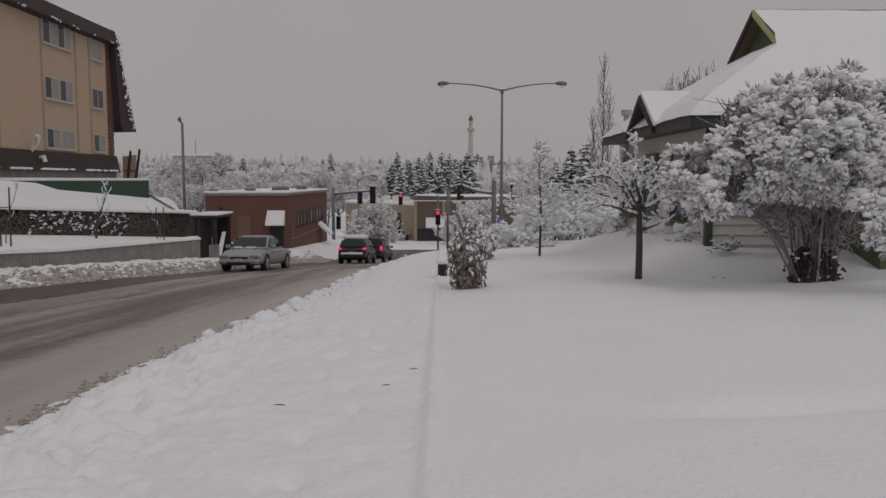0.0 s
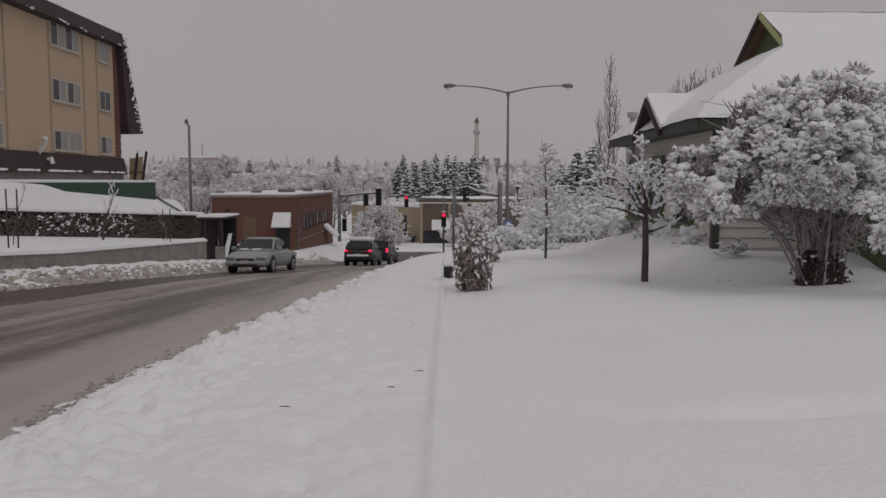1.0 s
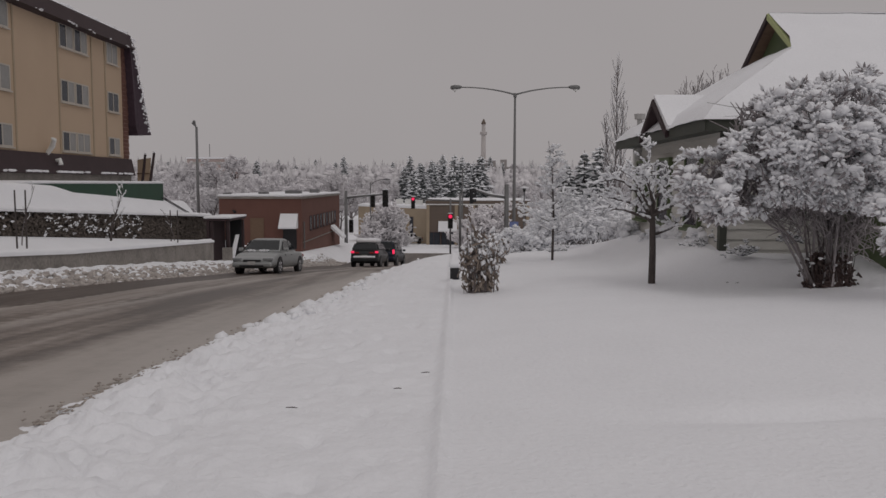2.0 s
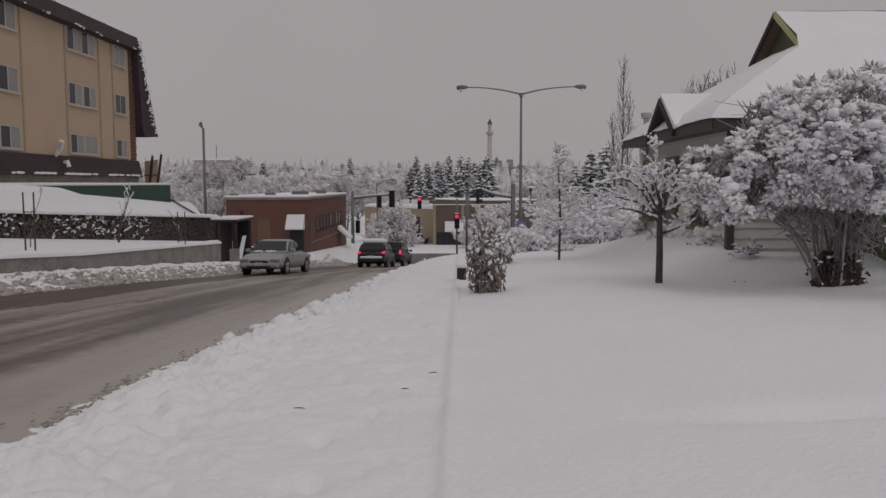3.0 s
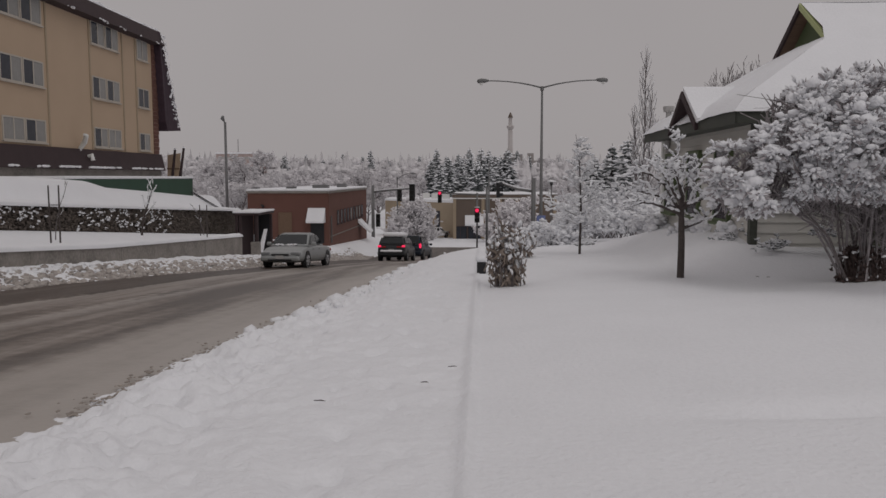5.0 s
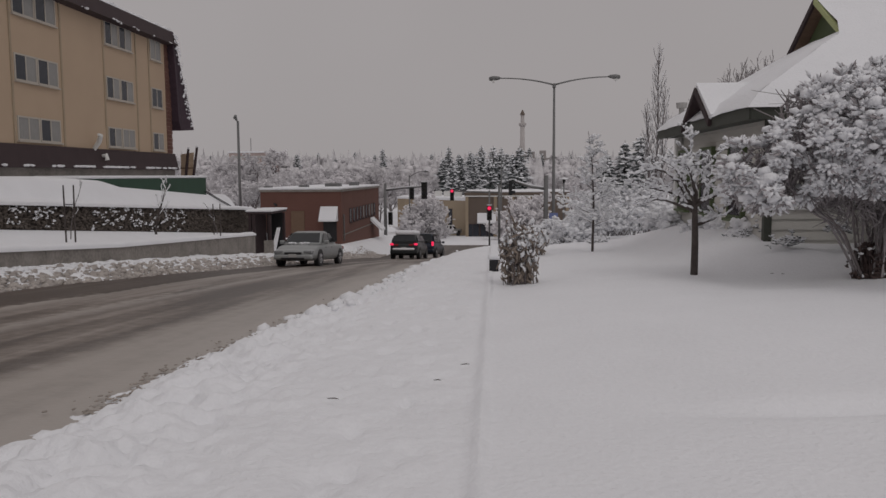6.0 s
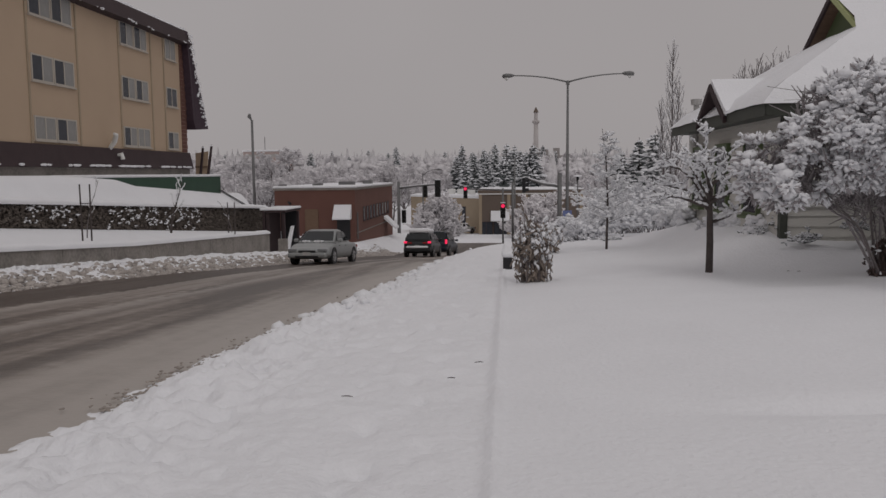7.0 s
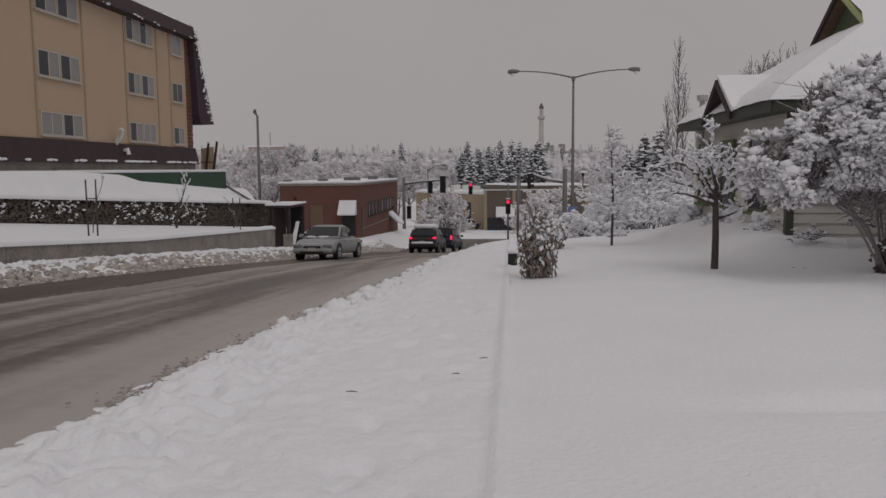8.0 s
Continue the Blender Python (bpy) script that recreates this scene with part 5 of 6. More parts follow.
def bare_tree(px, base_py, top_py, y, seed, width=1.0):
    rng = random.Random(seed)
    b = at(px, base_py, y)
    h = at(px, top_py, y).z - b.z
    t = thing("bare_tree", "bare tree rising behind the house roof", "tree", Matrix.Translation(b))
    br = []
    grow(rng, (0, 0, -0.3), (0, 0, 1), h * 0.62, 0.16, 0, br, kids=(9, 7, 4), spread=0.55 * width, lift=0.35, ratio=0.62, steps=4)
    bark, snow = Shape(), Shape()
    dress(br, bark, snow, rng, 5, load=0.01, minr=0.016, min_level=3)
    part("trunk", bark, TWIG, t)
    part("twig_snow", snow, SNOW, t, kind="stuff")


bare_tree(1190, 400, 55, 46, 72, 0.85)
bare_tree(1238, 400, 72, 52, 73, 0.85)


# ---- far woods ----
RIME = material("thick_rime_on_twigs", (0.74, 0.72, 0.735), 0.9, vary=0.12, grain=3, blot=0.3, bump=0.0, island=0.15)


def frosted_proto(seed, h, lean=0.8, kids=(9, 6, 5), trunk=0.6, coat=None, clod=0.26):
    rng = random.Random(seed)
    t = thing("frosted_tree", "bare deciduous tree white with frost", "tree", Matrix.Translation((0, 0, 0)), group="trees across the valley")
    br = []
    grow(rng, (0, 0, -0.6), (0, 0, 1), h * trunk, 0.022 * h, 0, br, kids=kids, spread=0.62 * lean, lift=0.22, ratio=0.62, steps=4)
    bark, fr = Shape(), Shape()
    for pts, rad, level in br:
        (bark if level < 2 else fr).tube(pts, [max(q, 0.035 if level < 2 else 0.045) for q in rad], 4 if level < 2 else 3, cap=False)
        if level >= 2:
            for p in pts[1::2]:
                if rng.random() < 0.75:
                    fr.blob(p + Vector((rng.gauss(0, 0.1), rng.gauss(0, 0.1), 0.05)), rng.uniform(0.07, clod), rng.uniform(0.07, clod), rng.uniform(0.06, 0.7 * clod), rng, 0.5)
    part("trunk", bark, TWIG, t)
    part("crown", fr, coat or FROST, t, "frost-coated twigs", kind="stuff")
    return t


def conifer_proto(seed, h):
    rng = random.Random(seed)
    t = thing("snowy_conifer", "dark conifer with snow on its drooping boughs", "tree", Matrix.Translation((0, 0, 0)), group="conifers across the valley")
    trunk, needles, snow = Shape(), Shape(), Shape()
    trunk.tube([(0, 0, -0.6), (0, 0, h)], [0.016 * h, 0.03], 6, cap=False)
    tiers = int(h * 2.1)
    for k in range(tiers):
        f = 0.06 + 0.93 * k / tiers
        w = 0.31 * h * (1 - f) ** 0.7 * rng.uniform(0.65, 1.25) + 0.2
        n = 9 if f < 0.6 else 6
        for j in range(n):
            a = 2 * math.pi * (j + rng.random() * 0.8) / n
            ww = w * rng.uniform(0.65, 1.15)
            d = Vector((math.cos(a), math.sin(a), 0))
            s = Vector((-d.y, d.x, 0))
            z = h * f
            p0, p1, p2 = Vector((0, 0, z)) + d * 0.1, Vector((0, 0, z - 0.12 * ww)) + d * ww * 0.6, Vector((0, 0, z - 0.38 * ww)) + d * ww
            b = 0.2 * ww + 0.08
            needles.add([p0 - s * b * 0.4, p0 + s * b * 0.4, p1 + s * b - Vector((0, 0, 0.12)), p1 - s * b - Vector((0, 0, 0.12)), p2, p1 + Vector((0, 0, 0.06)), p1 - Vector((0, 0, 0.3))],
                        [(0, 1, 5), (1, 2, 5), (0, 5, 3), (5, 2, 4), (3, 5, 4), (3, 4, 6), (2, 6, 4), (0, 3, 6), (1, 6, 2)])
            for _ in range(rng.choice((0, 1, 1, 2))):
                q = d.to_track_quat("X", "Z").to_matrix()
                snow.blob(p1.lerp(p2, rng.uniform(-0.3, 0.6)) + Vector((0, 0, rng.uniform(-0.05, 0.15))), ww * rng.uniform(0.15, 0.42) + 0.07, b * 0.9, rng.uniform(0.1, 0.24), rng, 0.5, q)
    part("trunk", trunk, BARK, t)
    part("needles", needles, NEEDLE, t, kind="stuff")
    part("bough_snow", snow, SNOW, t, kind="stuff")
    return t


def far_woods():
    rng = random.Random(77)
    frosted = [frosted_proto(100 + i, 11, 0.8 + 0.15 * (i % 3)) for i in range(5)]
    dense = [frosted_proto(150 + i, 10, 0.85, (26, 12, 6), 0.62, RIME, 0.17) for i in range(2)]
    conif = [conifer_proto(200 + i, 13) for i in range(3)]
    used = set()

    def put(proto, px, y, size, sink=0.0):
        x = (px - 784) / 1400.0 * y
        z = float(ground_z(x, y)) - sink
        m = Matrix.Translation((x, y, z)) @ pose(0, 0, 0, 0, 0, rng.uniform(0, 360)) @ Matrix.Diagonal((size, size, size * rng.uniform(0.9, 1.12), 1))
        if proto.name not in used:
            used.add(proto.name)
            proto.matrix_basis = m
        else:
            c = copy_thing(proto, m)
            c.matrix_basis = m

    for lo, hi, y0, y1, n, s in ((230, 640, 135, 200, 30, 0.95), (230, 700, 200, 290, 30, 1.05), (200, 1100, 300, 440, 40, 1.1), (840, 1120, 130, 260, 22, 0.9), (-300, 240, 180, 320, 18, 1.0), (1100, 1500, 150, 300, 12, 1.0)):
        for k in range(n):
            px = lo + (hi - lo) * (k + rng.random()) / n
            put(frosted[rng.randrange(5)], px, rng.uniform(y0, y1), s * rng.uniform(0.75, 1.2))
    for k in range(18):
        px = 690 + 145 * (k + rng.random()) / 18
        put(conif[rng.randrange(3)], px, rng.uniform(190, 280), rng.uniform(0.85, 1.3))
    for k in range(26):
        px = 235 + 900 * (k + rng.random()) / 26
        put(conif[rng.randrange(3)], px, rng.uniform(330, 520), rng.uniform(0.7, 1.1))
    for px, y, s in ((980, 60, 0.5), (1010, 62, 0.58), (1037, 58, 0.56)):
        put(conif[rng.randrange(3)], px, y, s)
    for i, (px, y, s) in enumerate(((640, 96, 1.2), (820, 92, 1.3))):
        put(dense[i % 2], px, y, s, 4.3)
    for px, y, s in ((515, 112, 1.15), (462, 118, 1.05), (565, 120, 1.1), (400, 116, 1.0), (345, 122, 1.1), (290, 118, 1.0), (306, 210, 1.8), (326, 225, 1.9), (346, 215, 1.8), (366, 205, 1.8), (388, 230, 1.9)):
        put(frosted[rng.randrange(5)], px, y, s)


far_woods()


def far_hillside():
    """Frost-grey forest on the hill beyond the valley."""
    rng = random.Random(55)
    s = Shape()
    for k in range(6500):
        y = 270 + 900 * rng.random() ** 1.4
        x = y * rng.uniform(-0.66, 0.42)
        if y < 335 and -130 < x < -85:
            continue
        z = float(ground_z(x, y))
        h = rng.uniform(4, 9) * (1 + y / 1500)
        if rng.random() < 0.1:
            n = 5
            r = h * 0.22
            s.add([(x + r * math.cos(2 * math.pi * i / n), y + r * math.sin(2 * math.pi * i / n), z + h * 0.1 * rng.random()) for i in range(n)] + [(x, y, z + h * 1.35)],
                  [(i, (i + 1) % n, n) for i in range(n)])
        else:
            for _ in range(5):
                s.blob((x + rng.gauss(0, 1.9), y + rng.gauss(0, 1.5), z + h * rng.uniform(0.1, 0.8)), h * rng.uniform(0.07, 0.2), h * 0.16, h * rng.uniform(0.07, 0.22), rng, 0.6)
    solid("far_woods", s, FROST, "frost-grey forest on the far hillside", "woods", "stuff", smooth=True)


far_hillside()


# ---- far buildings ----
def beige_building():
    t = thing("beige_building", "low beige building with narrow windows and snowy roof", "building", pose(-6.5, 112, -7))
    inv = t.matrix_basis.inverted()
    x0, x1, y0, y1, z0, z1 = -9.3, -3.9, 106.0, 126.0, -9.0, -1.75
    part("wall", Shape().prism([(-14.5, 118.0, z0), (x1, y0, z0), (x1, y1, z0), (-14.5, y1, z0)], (0, 0, z1 - z0)), BEIGE, t, "beige rendered walls", m=inv)
    part("roof_snow", Shape().prism([(-14.6, 118.0, z1), (x1 + 0.1, y0 - 0.2, z1), (x1 + 0.1, y1, z1), (-14.6, y1, z1)], (0, 0, 0.28)), SNOW, t, m=inv)
    ang = math.degrees(math.atan2(y0 - 118.0, x1 + 14.5))
    for k in range(5):
        f = 0.2 + 0.15 * k
        window_unit(t, 0.8, 2.3, inv @ pose(-14.5 + (x1 + 14.5) * f, 118 + (y0 - 118) * f, -5.2, 0, 0, ang), 1, BROWN, ())
    for f in (0.62, 0.75, 0.9):
        x, y = -14.5 + (x1 + 14.5) * f, 118 + (y0 - 118) * f
        part("roof_unit", Shape().box(x - 0.5, x + 0.5, y + 1, y + 2, z1 + 0.5, z1 + 1.2, cut=0.05), WHITE, t, m=inv)


beige_building()


def grey_building():
    t = thing("grey_shop", "flat-roofed grey-brown shop with a pale awning", "building", pose(2, 104, -7))
    inv = t.matrix_basis.inverted()
    x0, x1, y0, y1, z0, z1 = -3.75, 9.5, 102.0, 116.0, -9.0, -0.95
    part("wall", Shape().box(x0, x1, y0, y1, z0, z1), GREYWALL, t, m=inv)
    part("cornice", Shape().box(x0 - 0.15, x1 + 0.15, y0 - 0.15, y1, z1 - 0.16, z1 - 0.02), WHITE, t, "pale cornice", m=inv)
    part("parapet", Shape().box(x0 - 0.1, x1 + 0.1, y0 - 0.1, y1, z1 - 0.02, z1 + 0.4), GREYWALL, t, "dark parapet", m=inv)
    part("roof_snow", Shape().box(x0 - 0.12, x1 + 0.12, y0 - 0.12, y1, z1 + 0.4, z1 + 0.52, cut=0.05), SNOW, t, m=inv)
    part("awning", Shape().prism([(-2.2, y0 - 0.02, -3.2), (-2.2, y0 - 1.1, -4.3), (-2.2, y0 - 1.1, -4.5), (-2.2, y0 - 0.02, -4.4)], (2.4, 0, 0)), SNOW, t, "snow-covered awning", m=inv)
    for x in (-2.8, -1.0, 1.2, 3.4, 5.6, 7.8):
        window_unit(t, 1.7, 2.3, inv @ pose(x, y0, -6.9), 2, BROWN, ())
    for x in (x0 + 0.2, 0.1, 2.3, 4.5, 6.7, x1 - 0.2):
        part("pilaster", Shape().box(x - 0.2, x + 0.2, y0 - 0.12, y0, z0, z1 - 0.16), BEIGE, t, "shallow beige pilaster", m=inv)


grey_building()


def far_block():
    t = thing("far_block", "low brown institutional block on the hillside", "building", pose(-103, 335, 9))
    inv = t.matrix_basis.inverted()
    part("wall", Shape().box(-112, -94, 330, 345, -5, 11.6), RED_BROWN, t, "dull red-brown walls", m=inv)
    part("roof_snow", Shape().box(-112.3, -93.7, 329.7, 345, 11.6, 12.3, cut=0.1), SNOW, t, m=inv)
    part("window_band", Shape().box(-111, -95, 329.9, 330.0, 9.4, 10.4), CURTAIN, t, m=inv)
    part("mast", Shape().tube([(-104, 335, 12), (-104, 335, 18)], 0.15, 5), STEEL, t, m=inv)


far_block()


def tower():
    """Pale round tower with a gallery, on a flat-roofed block."""
    b = at(833, 285, 450)
    t = thing("tower", "slender pale stone tower with a gallery on the hill", "tower", Matrix.Translation(b))
    part("shaft", Shape().tube([(0, 0, -18), (0, 0, 0), (0, 0, 17.5)], [1.7, 1.5, 1.2], 14), STONE, t, smooth=True)
    part("gallery", Shape().tube([(0, 0, 16.2), (0, 0, 17.2), (0, 0, 18.2), (0, 0, 18.4)], [1.25, 2.1, 2.1, 1.2], 14), STONE, t)
    part("lantern", Shape().tube([(0, 0, 18.3), (0, 0, 23.0)], [1.05, 1.0], 12), STONE, t)
    part("cap", Shape().tube([(0, 0, 22.6), (0, 0, 23.4), (0, 0, 25.6)], [1.4, 1.25, 0.2], 12), GREYWALL, t, "dark pointed cap")
    u = thing("hall", "flat-roofed grey hall beside the tower", "building", Matrix.Translation(b))
    part("wall", Shape().box(-3.5, 7, 2, 10, -18, 2.2).box(6.5, 16, 2, 14, -18, -1.2), HALL, u)
    part("roof_snow", Shape().box(-3.7, 7.2, 1.8, 10.2, 2.2, 2.7, cut=0.1), SNOW, u)
    part("roof_house", Shape().box(10, 13.5, 4, 8, -1.2, 3.0, cut=0.1), HALL, u)


STONE = material("pale_stone", (0.50, 0.47, 0.46), 0.9, vary=0.08, grain=2, blot=0.3)
tower()


# ---- cars ----
def loft(stations, section):
    """Skin over cross-sections set along y; section(station) gives half a ring from the bottom middle to the top middle."""
    s = Shape()
    rings = []
    for st in stations:
        half = section(st)
        ring = [Vector((x, st[0], z)) for x, z in half] + [Vector((-x, st[0], z)) for x, z in reversed(half)]
        rings.append(ring)
    n = len(rings[0])
    vs = [p for r in rings for p in r]
    fs = [(i * n + k, i * n + (k + 1) % n, (i + 1) * n + (k + 1) % n, (i + 1) * n + k) for i in range(len(rings) - 1) for k in range(n)]
    fs += [tuple(range(n - 1, -1, -1)), tuple((len(rings) - 1) * n + k for k in range(n))]
    return s.add(vs, fs)


def wheel(parent, x, y, r, side):
    w = part("wheel", Shape().tube([(-0.1, 0, 0), (-0.085, 0, 0), (0.085, 0, 0), (0.1, 0, 0)], [r * 0.9, r, r, r * 0.9], 22), RUBBER, parent, "black tyre", m=Matrix.Translation((x, y, r)))
    o = 0.102 * side
    rim = Shape().tube([(o * 0.98, 0, 0), (o * 1.05, 0, 0)], r * 0.64, 18)
    part("rim", rim, CHROME if parent.get("category") == "car" else STEEL, w, "silver alloy rim")
    for k in range(5):
        a = 72 * k
        sp = Shape().box(o * 1.05 - 0.004, o * 1.05 + 0.012, -0.035, 0.035, 0.04, r * 0.6)
        part("spoke", sp, STEEL, w, m=pose(0, 0, 0, a))


def car(name, label, m, paint, L, W, H, belt, hood, rear, snow=0.0, lit=True, facing="rear"):
    """A car, +y forward, standing on z = 0. hood: length of bonnet and boot (0 for a hatch); rear: how far the rear glass leans."""
    bonnet, boot = hood
    t = thing(name, label, "car", m)
    hw = W / 2
    y0, y1 = -L / 2, L / 2
    r = 0.325 if H < 1.6 else 0.36
    zb = 0.22 if H < 1.55 else 0.27
    tail = belt if boot == 0 else belt - 0.02
    nose = belt - 0.22
    body_st = [(y0, zb + 0.22, tail - 0.3, hw * 0.86), (y0 + 0.06, zb + 0.1, tail - 0.06, hw * 0.93), (y0 + 0.3, zb, tail, hw * 0.98), (y0 + 1.0, zb, belt, hw), (0.0, zb, belt, hw),
               (y1 - bonnet, zb, belt - 0.02, hw), (y1 - bonnet * 0.5, zb, belt - 0.1, hw * 0.99), (y1 - 0.35, zb, nose, hw * 0.96), (y1 - 0.1, zb + 0.02, nose - 0.04, hw * 0.93), (y1, zb + 0.08, nose - 0.1, hw * 0.86)]

    def body_section(st):
        _, a, b, w = st
        return [(0.0, a), (w * 0.84, a), (w * 0.97, a + 0.1), (w, a + 0.45 * (b - a)), (w * 0.985, b - 0.1), (w * 0.93, b - 0.015), (w * 0.8, b), (0.0, b + 0.02)]

    body = part("body", loft(body_st, body_section), paint, t, "painted body", smooth=True)
    soft = body.modifiers.new("rounding", "SUBSURF")
    soft.levels = soft.render_levels = 2
    ra, rb = y0 + boot + 0.12, y0 + boot + 0.12 + rear
    fa, fb = y1 - bonnet - 0.02, y1 - bonnet - 0.78
    cab_st = [(ra, belt - 0.03, belt + 0.01, hw * 0.86), (rb, belt - 0.03, H - 0.04, hw * 0.86), (rb + 0.25, belt - 0.03, H, hw * 0.87), ((rb + fb) / 2, belt - 0.03, H + 0.015, hw * 0.88), (fb, belt - 0.03, H - 0.03, hw * 0.87), (fa, belt - 0.03, belt + 0.01, hw * 0.86)]

    def cab_section(st):
        _, a, b, w = st
        k = (b - a) / max(H - belt, 0.1)
        tw = w * (1 - 0.2 * k)
        return [(0.0, a), (w * 1.04, a), (tw + (w * 1.04 - tw) * 0.15, b - 0.07 * k), (tw * 0.93, b - 0.01 * k), (0.0, b)]

    cabin = part("cabin", loft(cab_st, cab_section), paint, t, "pillars and roof", smooth=True)
    cabin.data.set_sharp_from_angle(angle=radians(38))

    def pane(name, quad, mat=CAR_GLASS, lab="dark car window"):
        q = [Vector(v) for v in quad]
        n = (q[1] - q[0]).cross(q[3] - q[0]).normalized()
        if n.dot(sum(q, Vector()) / 4 - Vector((0, 0, belt))) < 0:
            n = -n
        part(name, Shape().prism([v + n * 0.004 for v in q], n * 0.012), mat, t, lab)

    w0, w1, zt = hw * 0.80, hw * 0.64, H - 0.09
    lean = lambda z, a, b: a + (b - a) * (z - belt) / (H - 0.04 - belt)
    zl = belt + 0.06
    pane("rear_window", [(-w0, lean(zl, ra, rb) - 0.01, zl), (w0, lean(zl, ra, rb) - 0.01, zl), (w1, lean(zt, ra, rb) - 0.01, zt), (-w1, lean(zt, ra, rb) - 0.01, zt)])
    pane("windscreen", [(-w0, lean(zl, fa, fb) + 0.01, zl), (w0, lean(zl, fa, fb) + 0.01, zl), (w1, lean(zt, fa, fb) + 0.01, zt), (-w1, lean(zt, fa, fb) + 0.01, zt)])
    side_x = lambda z: hw * 0.88 * 1.04 + (hw * 0.88 * 0.83 - hw * 0.88 * 1.04) * (z - belt) / (H - belt) + 0.012
    mid = (rb + fb) / 2
    for sgn in (-1, 1):
        for a0, a1, b0, b1 in ((ra + 0.28, mid - 0.04, rb + 0.12, mid - 0.04), (mid + 0.04, fa - 0.22, mid + 0.04, fb + 0.02)):
            pane("side_window", [(sgn * side_x(zl), a0, zl), (sgn * side_x(zl), a1, zl), (sgn * side_x(zt), b1, zt), (sgn * side_x(zt), b0, zt)])
        mir = part("mirror", Shape().box(-0.1, 0.1, -0.06, 0.07, -0.07, 0.08, cut=0.035), paint, t, "wing mirror", m=Matrix.Translation((sgn * (hw + 0.06), fa - 0.3, belt + 0.07)))
        for y in (y0 + 0.82, y1 - 0.9):
            wheel(t, sgn * (hw - 0.1), y, r, sgn)
            part("wheel_arch", Shape().tube([(sgn * (hw - 0.2), y, r + 0.02), (sgn * (hw + 0.004), y, r + 0.02)], r * 1.13, 20), BLACK, t, "dark wheel arch")
        for dy in (-0.35, 0.55):
            part("door_handle", Shape().box(sgn * hw - 0.02, sgn * hw + 0.025, dy, dy + 0.17, belt - 0.16, belt - 0.13), paint, t)
        if facing == "rear" and boot == 0 and H > 1.6:
            part("tail_lamp", Shape().box(sgn * hw * 0.84 - 0.07, sgn * hw * 0.84 + 0.07, y0 - 0.01, y0 + 0.14, belt - 0.22, belt + 0.08, cut=0.03), RED_ON, t, "lit red tail lamp")
        elif facing == "rear":
            part("tail_lamp", Shape().box(sgn * hw * 0.82 - 0.1, sgn * hw * 0.82 + 0.1, y0 - 0.01, y0 + 0.14, tail - 0.17, tail - 0.05, cut=0.03), RED_ON, t, "lit red tail lamp")
            part("tail_lamp", Shape().box(sgn * hw * 0.5 - 0.12, sgn * hw * 0.5 + 0.12, y0 - 0.02, y0 + 0.08, tail - 0.2, tail - 0.1, cut=0.02), RED_OFF, t, "dim red lamp in the tailgate")
        else:
            part("tail_lamp", Shape().box(sgn * hw * 0.8 - 0.12, sgn * hw * 0.8 + 0.12, y0 - 0.02, y0 + 0.14, tail - 0.24, tail - 0.1, cut=0.03), RED_OFF, t)
        part("headlamp", Shape().box(sgn * hw * 0.68 - 0.2, sgn * hw * 0.68 + 0.2, y1 - 0.34, y1 - 0.012, nose - 0.2, nose - 0.05, cut=0.05), GLASS_PALE, t, "clear headlamp")
    part("bumper", Shape().box(-hw * 0.93, hw * 0.93, y0 - 0.07, y0 + 0.2, zb + 0.1, zb + 0.36, cut=0.07), paint, t)
    part("front_bumper", Shape().box(-hw * 0.9, hw * 0.9, y1 - 0.2, y1 + 0.05, zb + 0.06, zb + 0.28, cut=0.07), paint, t)
    part("grille", Shape().box(-0.36, 0.36, y1 - 0.1, y1 + 0.02, nose - 0.2, nose - 0.11, cut=0.02), BLACK, t, "dark grille")
    part("intake", Shape().box(-0.5, 0.5, y1 - 0.1, y1 + 0.055, zb + 0.08, zb + 0.16, cut=0.02), BLACK, t)
    part("number_plate", Shape().box(-0.16, 0.16, y0 - 0.08, y0 - 0.06, zb + 0.37, zb + 0.5) if facing == "rear" else Shape().box(-0.16, 0.16, y1 + 0.05, y1 + 0.065, zb + 0.17, zb + 0.3), CURTAIN, t, "plain pale plate")
    if facing == "front" and name == "sedan":
        rng = random.Random(2)
        for sx in (-0.12, 0.42):
            clod = Shape()
            for _ in range(6):
                clod.blob((sx + rng.gauss(0, 0.08), fa - 0.02 + rng.gauss(0, 0.03), belt + 0.03), 0.09, 0.07, 0.05, rng, 0.4)
            part("windscreen_snow", clod, SNOW, t, "patch of snow at the windscreen foot", smooth=True)
    if snow:
        part("roof_snow", Shape().box(-hw * 0.7, hw * 0.7, rb - 0.04, fb - 0.1, H - 0.05, H + snow, cut=snow * 0.48), SNOW, t, "thick slab of snow on the roof", smooth=True)
        part("ledge_snow", Shape().box(-hw * 0.74, hw * 0.74, y0 - 0.12, y0 + 0.05, zb + 0.32, zb + 0.45, cut=0.05), SNOW, t, "snow on the bumper", smooth=True)
    return t


GLASS_PALE = material("headlamp_glass", (0.16, 0.165, 0.17), 0.15, vary=0.08, spec=0.6)
PAINT_DARK = material("dark_grey_car_paint", (0.022, 0.024, 0.026), 0.32, 0.2, vary=0.12, grain=8, blot=2, bump=0.0)
PAINT_NAVY = material("dark_blue_car_paint", (0.016, 0.022, 0.035), 0.32, 0.2, vary=0.12, grain=8, blot=2, bump=0.0)
PAINT_SILVER = material("silver_car_paint", (0.30, 0.31, 0.31), 0.35, 0.4, vary=0.08, grain=8, blot=2, bump=0.0)
PAINT_WHITE = material("white_car_paint", (0.55, 0.55, 0.54), 0.35, vary=0.08, bump=0.0)


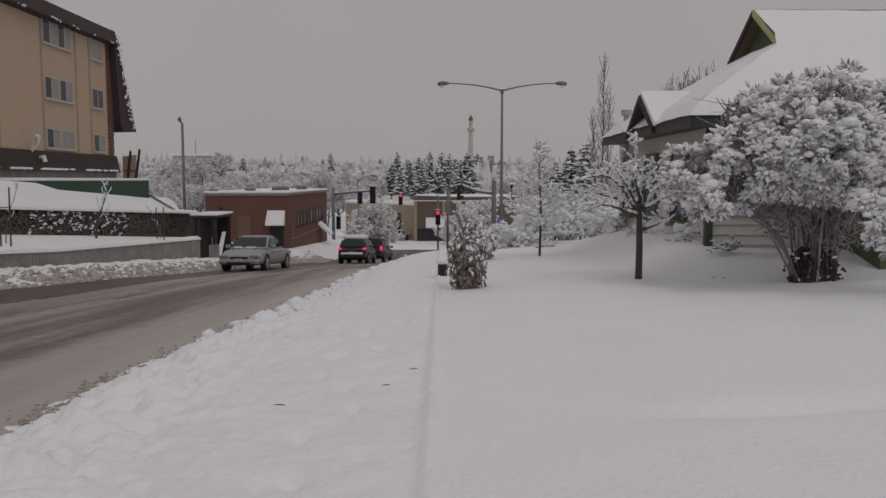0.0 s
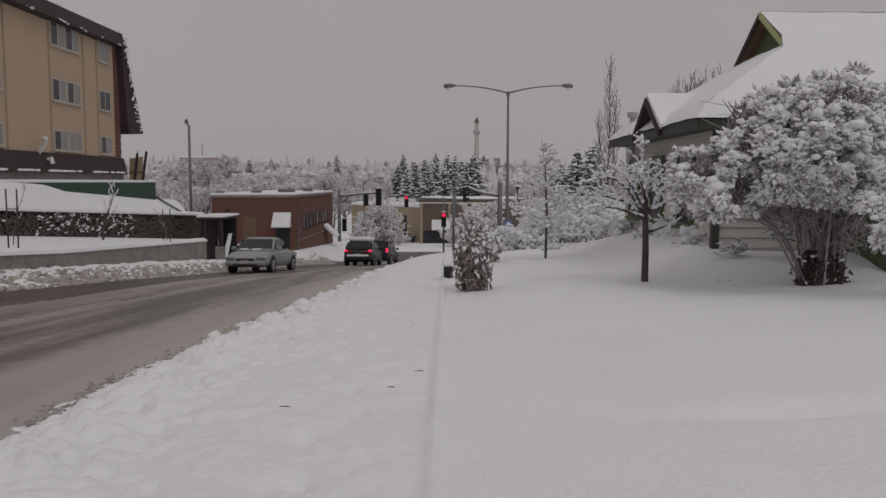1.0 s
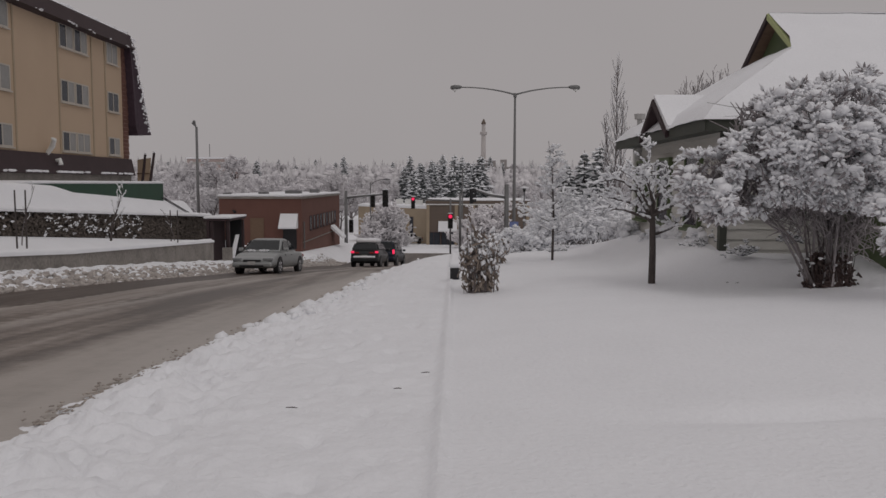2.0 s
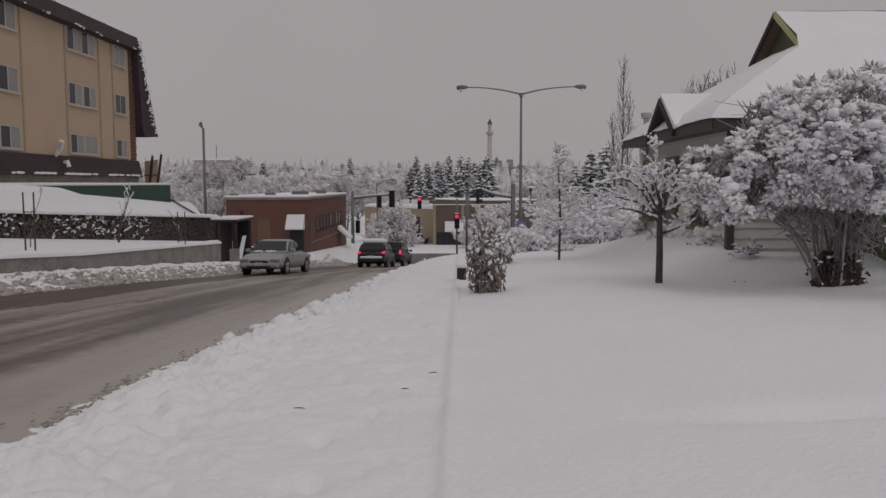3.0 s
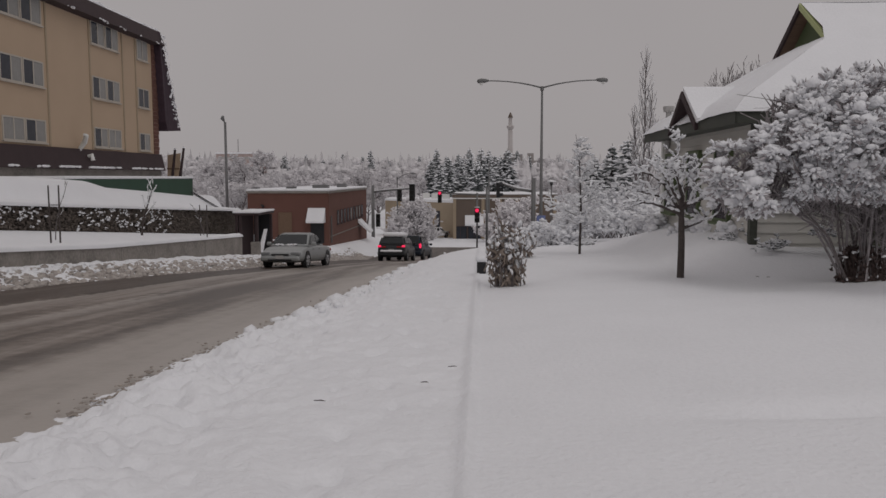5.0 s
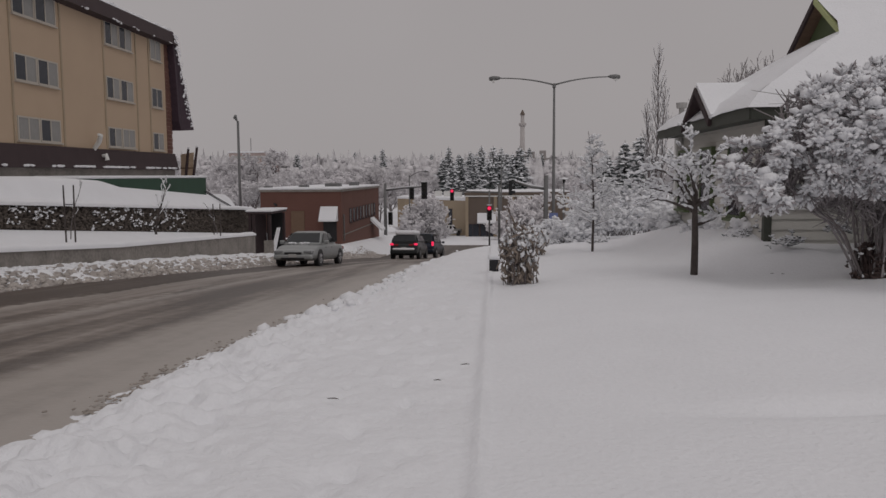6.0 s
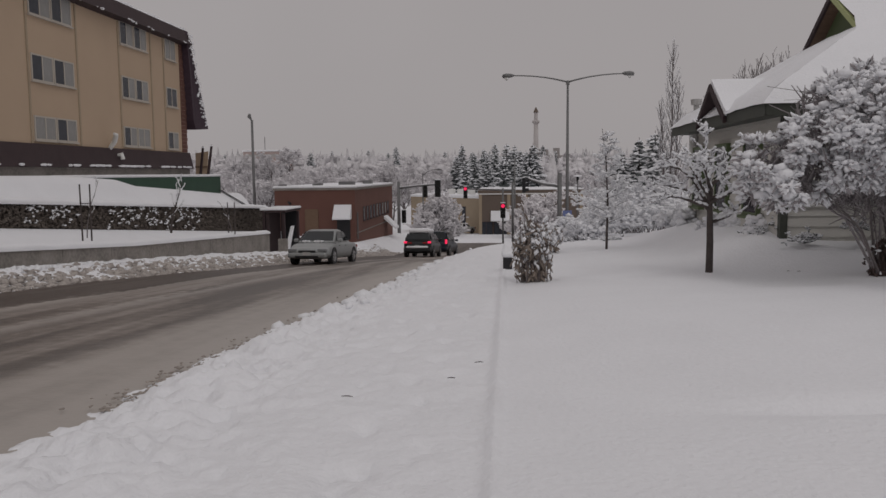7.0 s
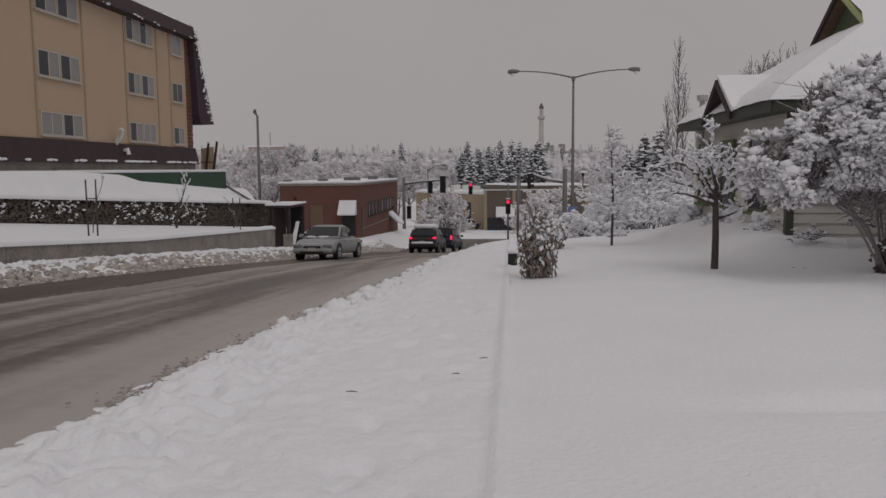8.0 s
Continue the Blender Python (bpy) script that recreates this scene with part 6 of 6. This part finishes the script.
def on_street(x, y, turn=0.0):
    """Pose on the sloping street."""
    a = math.degrees(math.atan2(float(road_z(y + 1)) - float(road_z(y - 1)), 2))
    return Matrix.Translation((x, y, float(road_z(y)) + 0.035)) @ pose(0, 0, 0, a) @ pose(0, 0, 0, 0, 0, turn)


car("station_wagon", "dark grey station wagon with snow on its roof on the street", on_street(-5.25, 48.6, -3), PAINT_DARK, 4.55, 1.76, 1.5, 1.0, (1.05, 0), 0.42, snow=0.24)
car("sport_utility", "dark blue sport utility car with its brake lamps lit", on_street(-4.75, 55.6, -6), PAINT_NAVY, 4.5, 1.86, 1.72, 1.05, (1.1, 0), 0.25)
car("sedan", "silver sedan driving up the wet street", on_street(-7.95, 33.6, 176), PAINT_SILVER, 4.75, 1.8, 1.46, 0.92, (1.2, 1.0), 0.75, facing="front")
pc = at(700, 425, 104)
pc.z = float(ground_z(pc.x, pc.y))
car("parked_car", "pale parked car in the far lot", Matrix.Translation(pc) @ pose(0, 0, 0, 0, 0, 148), PAINT_WHITE, 4.6, 1.78, 1.45, 0.9, (1.15, 0.9), 0.7, facing="front")


# ---- small things ----
def leaning_poles():
    for px, py, tx, ty in ((225, 312, 231, 268), (239, 312, 247, 265)):
        a, b = at(px, py + 8, 53), at(tx, ty, 53)
        t = thing("leaning_pole", "dark leaning post beside the flats", "post", Matrix.Translation(a))
        part("shaft", Shape().tube([(0, 0, -0.3), b - a], [0.1, 0.08], 6), BROWN, t)
        part("snow_cap", Shape().tube([b - a, b - a + Vector((0, 0, 0.12))], [0.1, 0.05], 6), SNOW, t)


leaning_poles()


def plywood_screen():
    a, b = at(217, 316, 53.4), at(241, 274, 53.4)
    t = thing("plywood_screen", "tan plywood screen standing beside the flats", "screen", Matrix.Translation(a))
    w, h = b.x - a.x, b.z - a.z
    part("sheet", Shape().prism([(0, 0, -0.6), (w * 0.8, 0, -0.6), (w, 0, h), (0.05, 0, h * 0.92)], (0, 0.05, 0)), TAN, t)
    part("batten", Shape().box(0, w * 0.9, -0.05, -0.004, h * 0.3, h * 0.3 + 0.08), WOOD, t)


plywood_screen()


def bank_chunks():
    """Loose lumps thrown up by the plough on both sides of the street."""
    rng = random.Random(14)
    near, far, crest, grit = Shape(), Shape(), Shape(), Shape()
    for _ in range(260):
        y = 11 + 40 * rng.random() ** 1.2
        d = abs(rng.gauss(0.65, 0.4))
        x = float(kerb_x(y)) + d
        r = rng.uniform(0.04, 0.1) * (1.9 if rng.random() < 0.2 else 0.8)
        near.blob((x, y, float(ground_z(x, y)) - r * 0.12), r, r * rng.uniform(0.8, 1.5), r * rng.uniform(0.55, 0.8), rng, 0.22)
    for _ in range(6800):
        y = 14 + 50 * rng.random()
        x = float(far_edge(y)) - 2.1 * rng.random() ** 1.2 + 0.1
        r = rng.uniform(0.03, 0.12)
        up = (float(far_edge(y)) - x) + rng.gauss(0, 0.3)
        (crest if up > 1.35 else far).blob((x, y, float(ground_z(x, y)) + r * 0.2), r, r * rng.uniform(0.7, 1.3), r * rng.uniform(0.5, 0.9), rng, 0.45)
    for _ in range(1300):
        y = 6.0 + 34 * rng.random() ** 1.3
        x = float(kerb_x(y)) - abs(rng.gauss(0, 0.16)) + 0.28
        r = rng.uniform(0.005, 0.017)
        grit.blob((x, y, float(road_z(y)) + 0.04), r * 1.6, r * 2.2, r * 0.6, rng, 0.4)
    solid("snow_lumps", near, SNOW, "loose lumps of white ploughed snow", "snow", "stuff", smooth=True)
    solid("bank_crest_lumps", crest, SNOW, "white lumps on the crest of the ploughed bank", "snow", "stuff", smooth=True)
    solid("dirty_snow_lumps", far, SNOW_ROUGH, "dirty lumps of ploughed snow below the wall", "snow", "stuff", smooth=True)
    solid("slush_clods", grit, SNOW_DIRTY, "brown slush clods along the street edge", "slush", "stuff", smooth=True)


SNOW_DIRTY = material("dirty_slush", (0.30, 0.265, 0.235), 0.7, vary=0.3, island=0.4)
bank_chunks()


def fallen_twigs():
    rng = random.Random(19)
    for px, py in ((732, 651), (683, 681), (495, 718), (1262, 506), (1280, 508), (1440, 507)):
        u = at(px, py, 5.0)
        d = (u - Vector(EYE)).normalized()
        k = 1.65 / -d.z
        p = Vector(EYE) + d * k
        p.z = float(ground_z(p.x, p.y)) + 0.02
        t = Shape()
        a = rng.uniform(-0.6, 0.6)
        e = Vector((math.cos(a), math.sin(a), 0)) * rng.uniform(0.02, 0.045)
        t.tube([p - e, p + e * 0.2 + Vector((0, 0, 0.004)), p + e], [0.003, 0.005, 0.002], 5)
        solid("fallen_twig", t, BARK, "short dark twig lying on the snow", "twig", group="fallen twigs")


fallen_twigs()
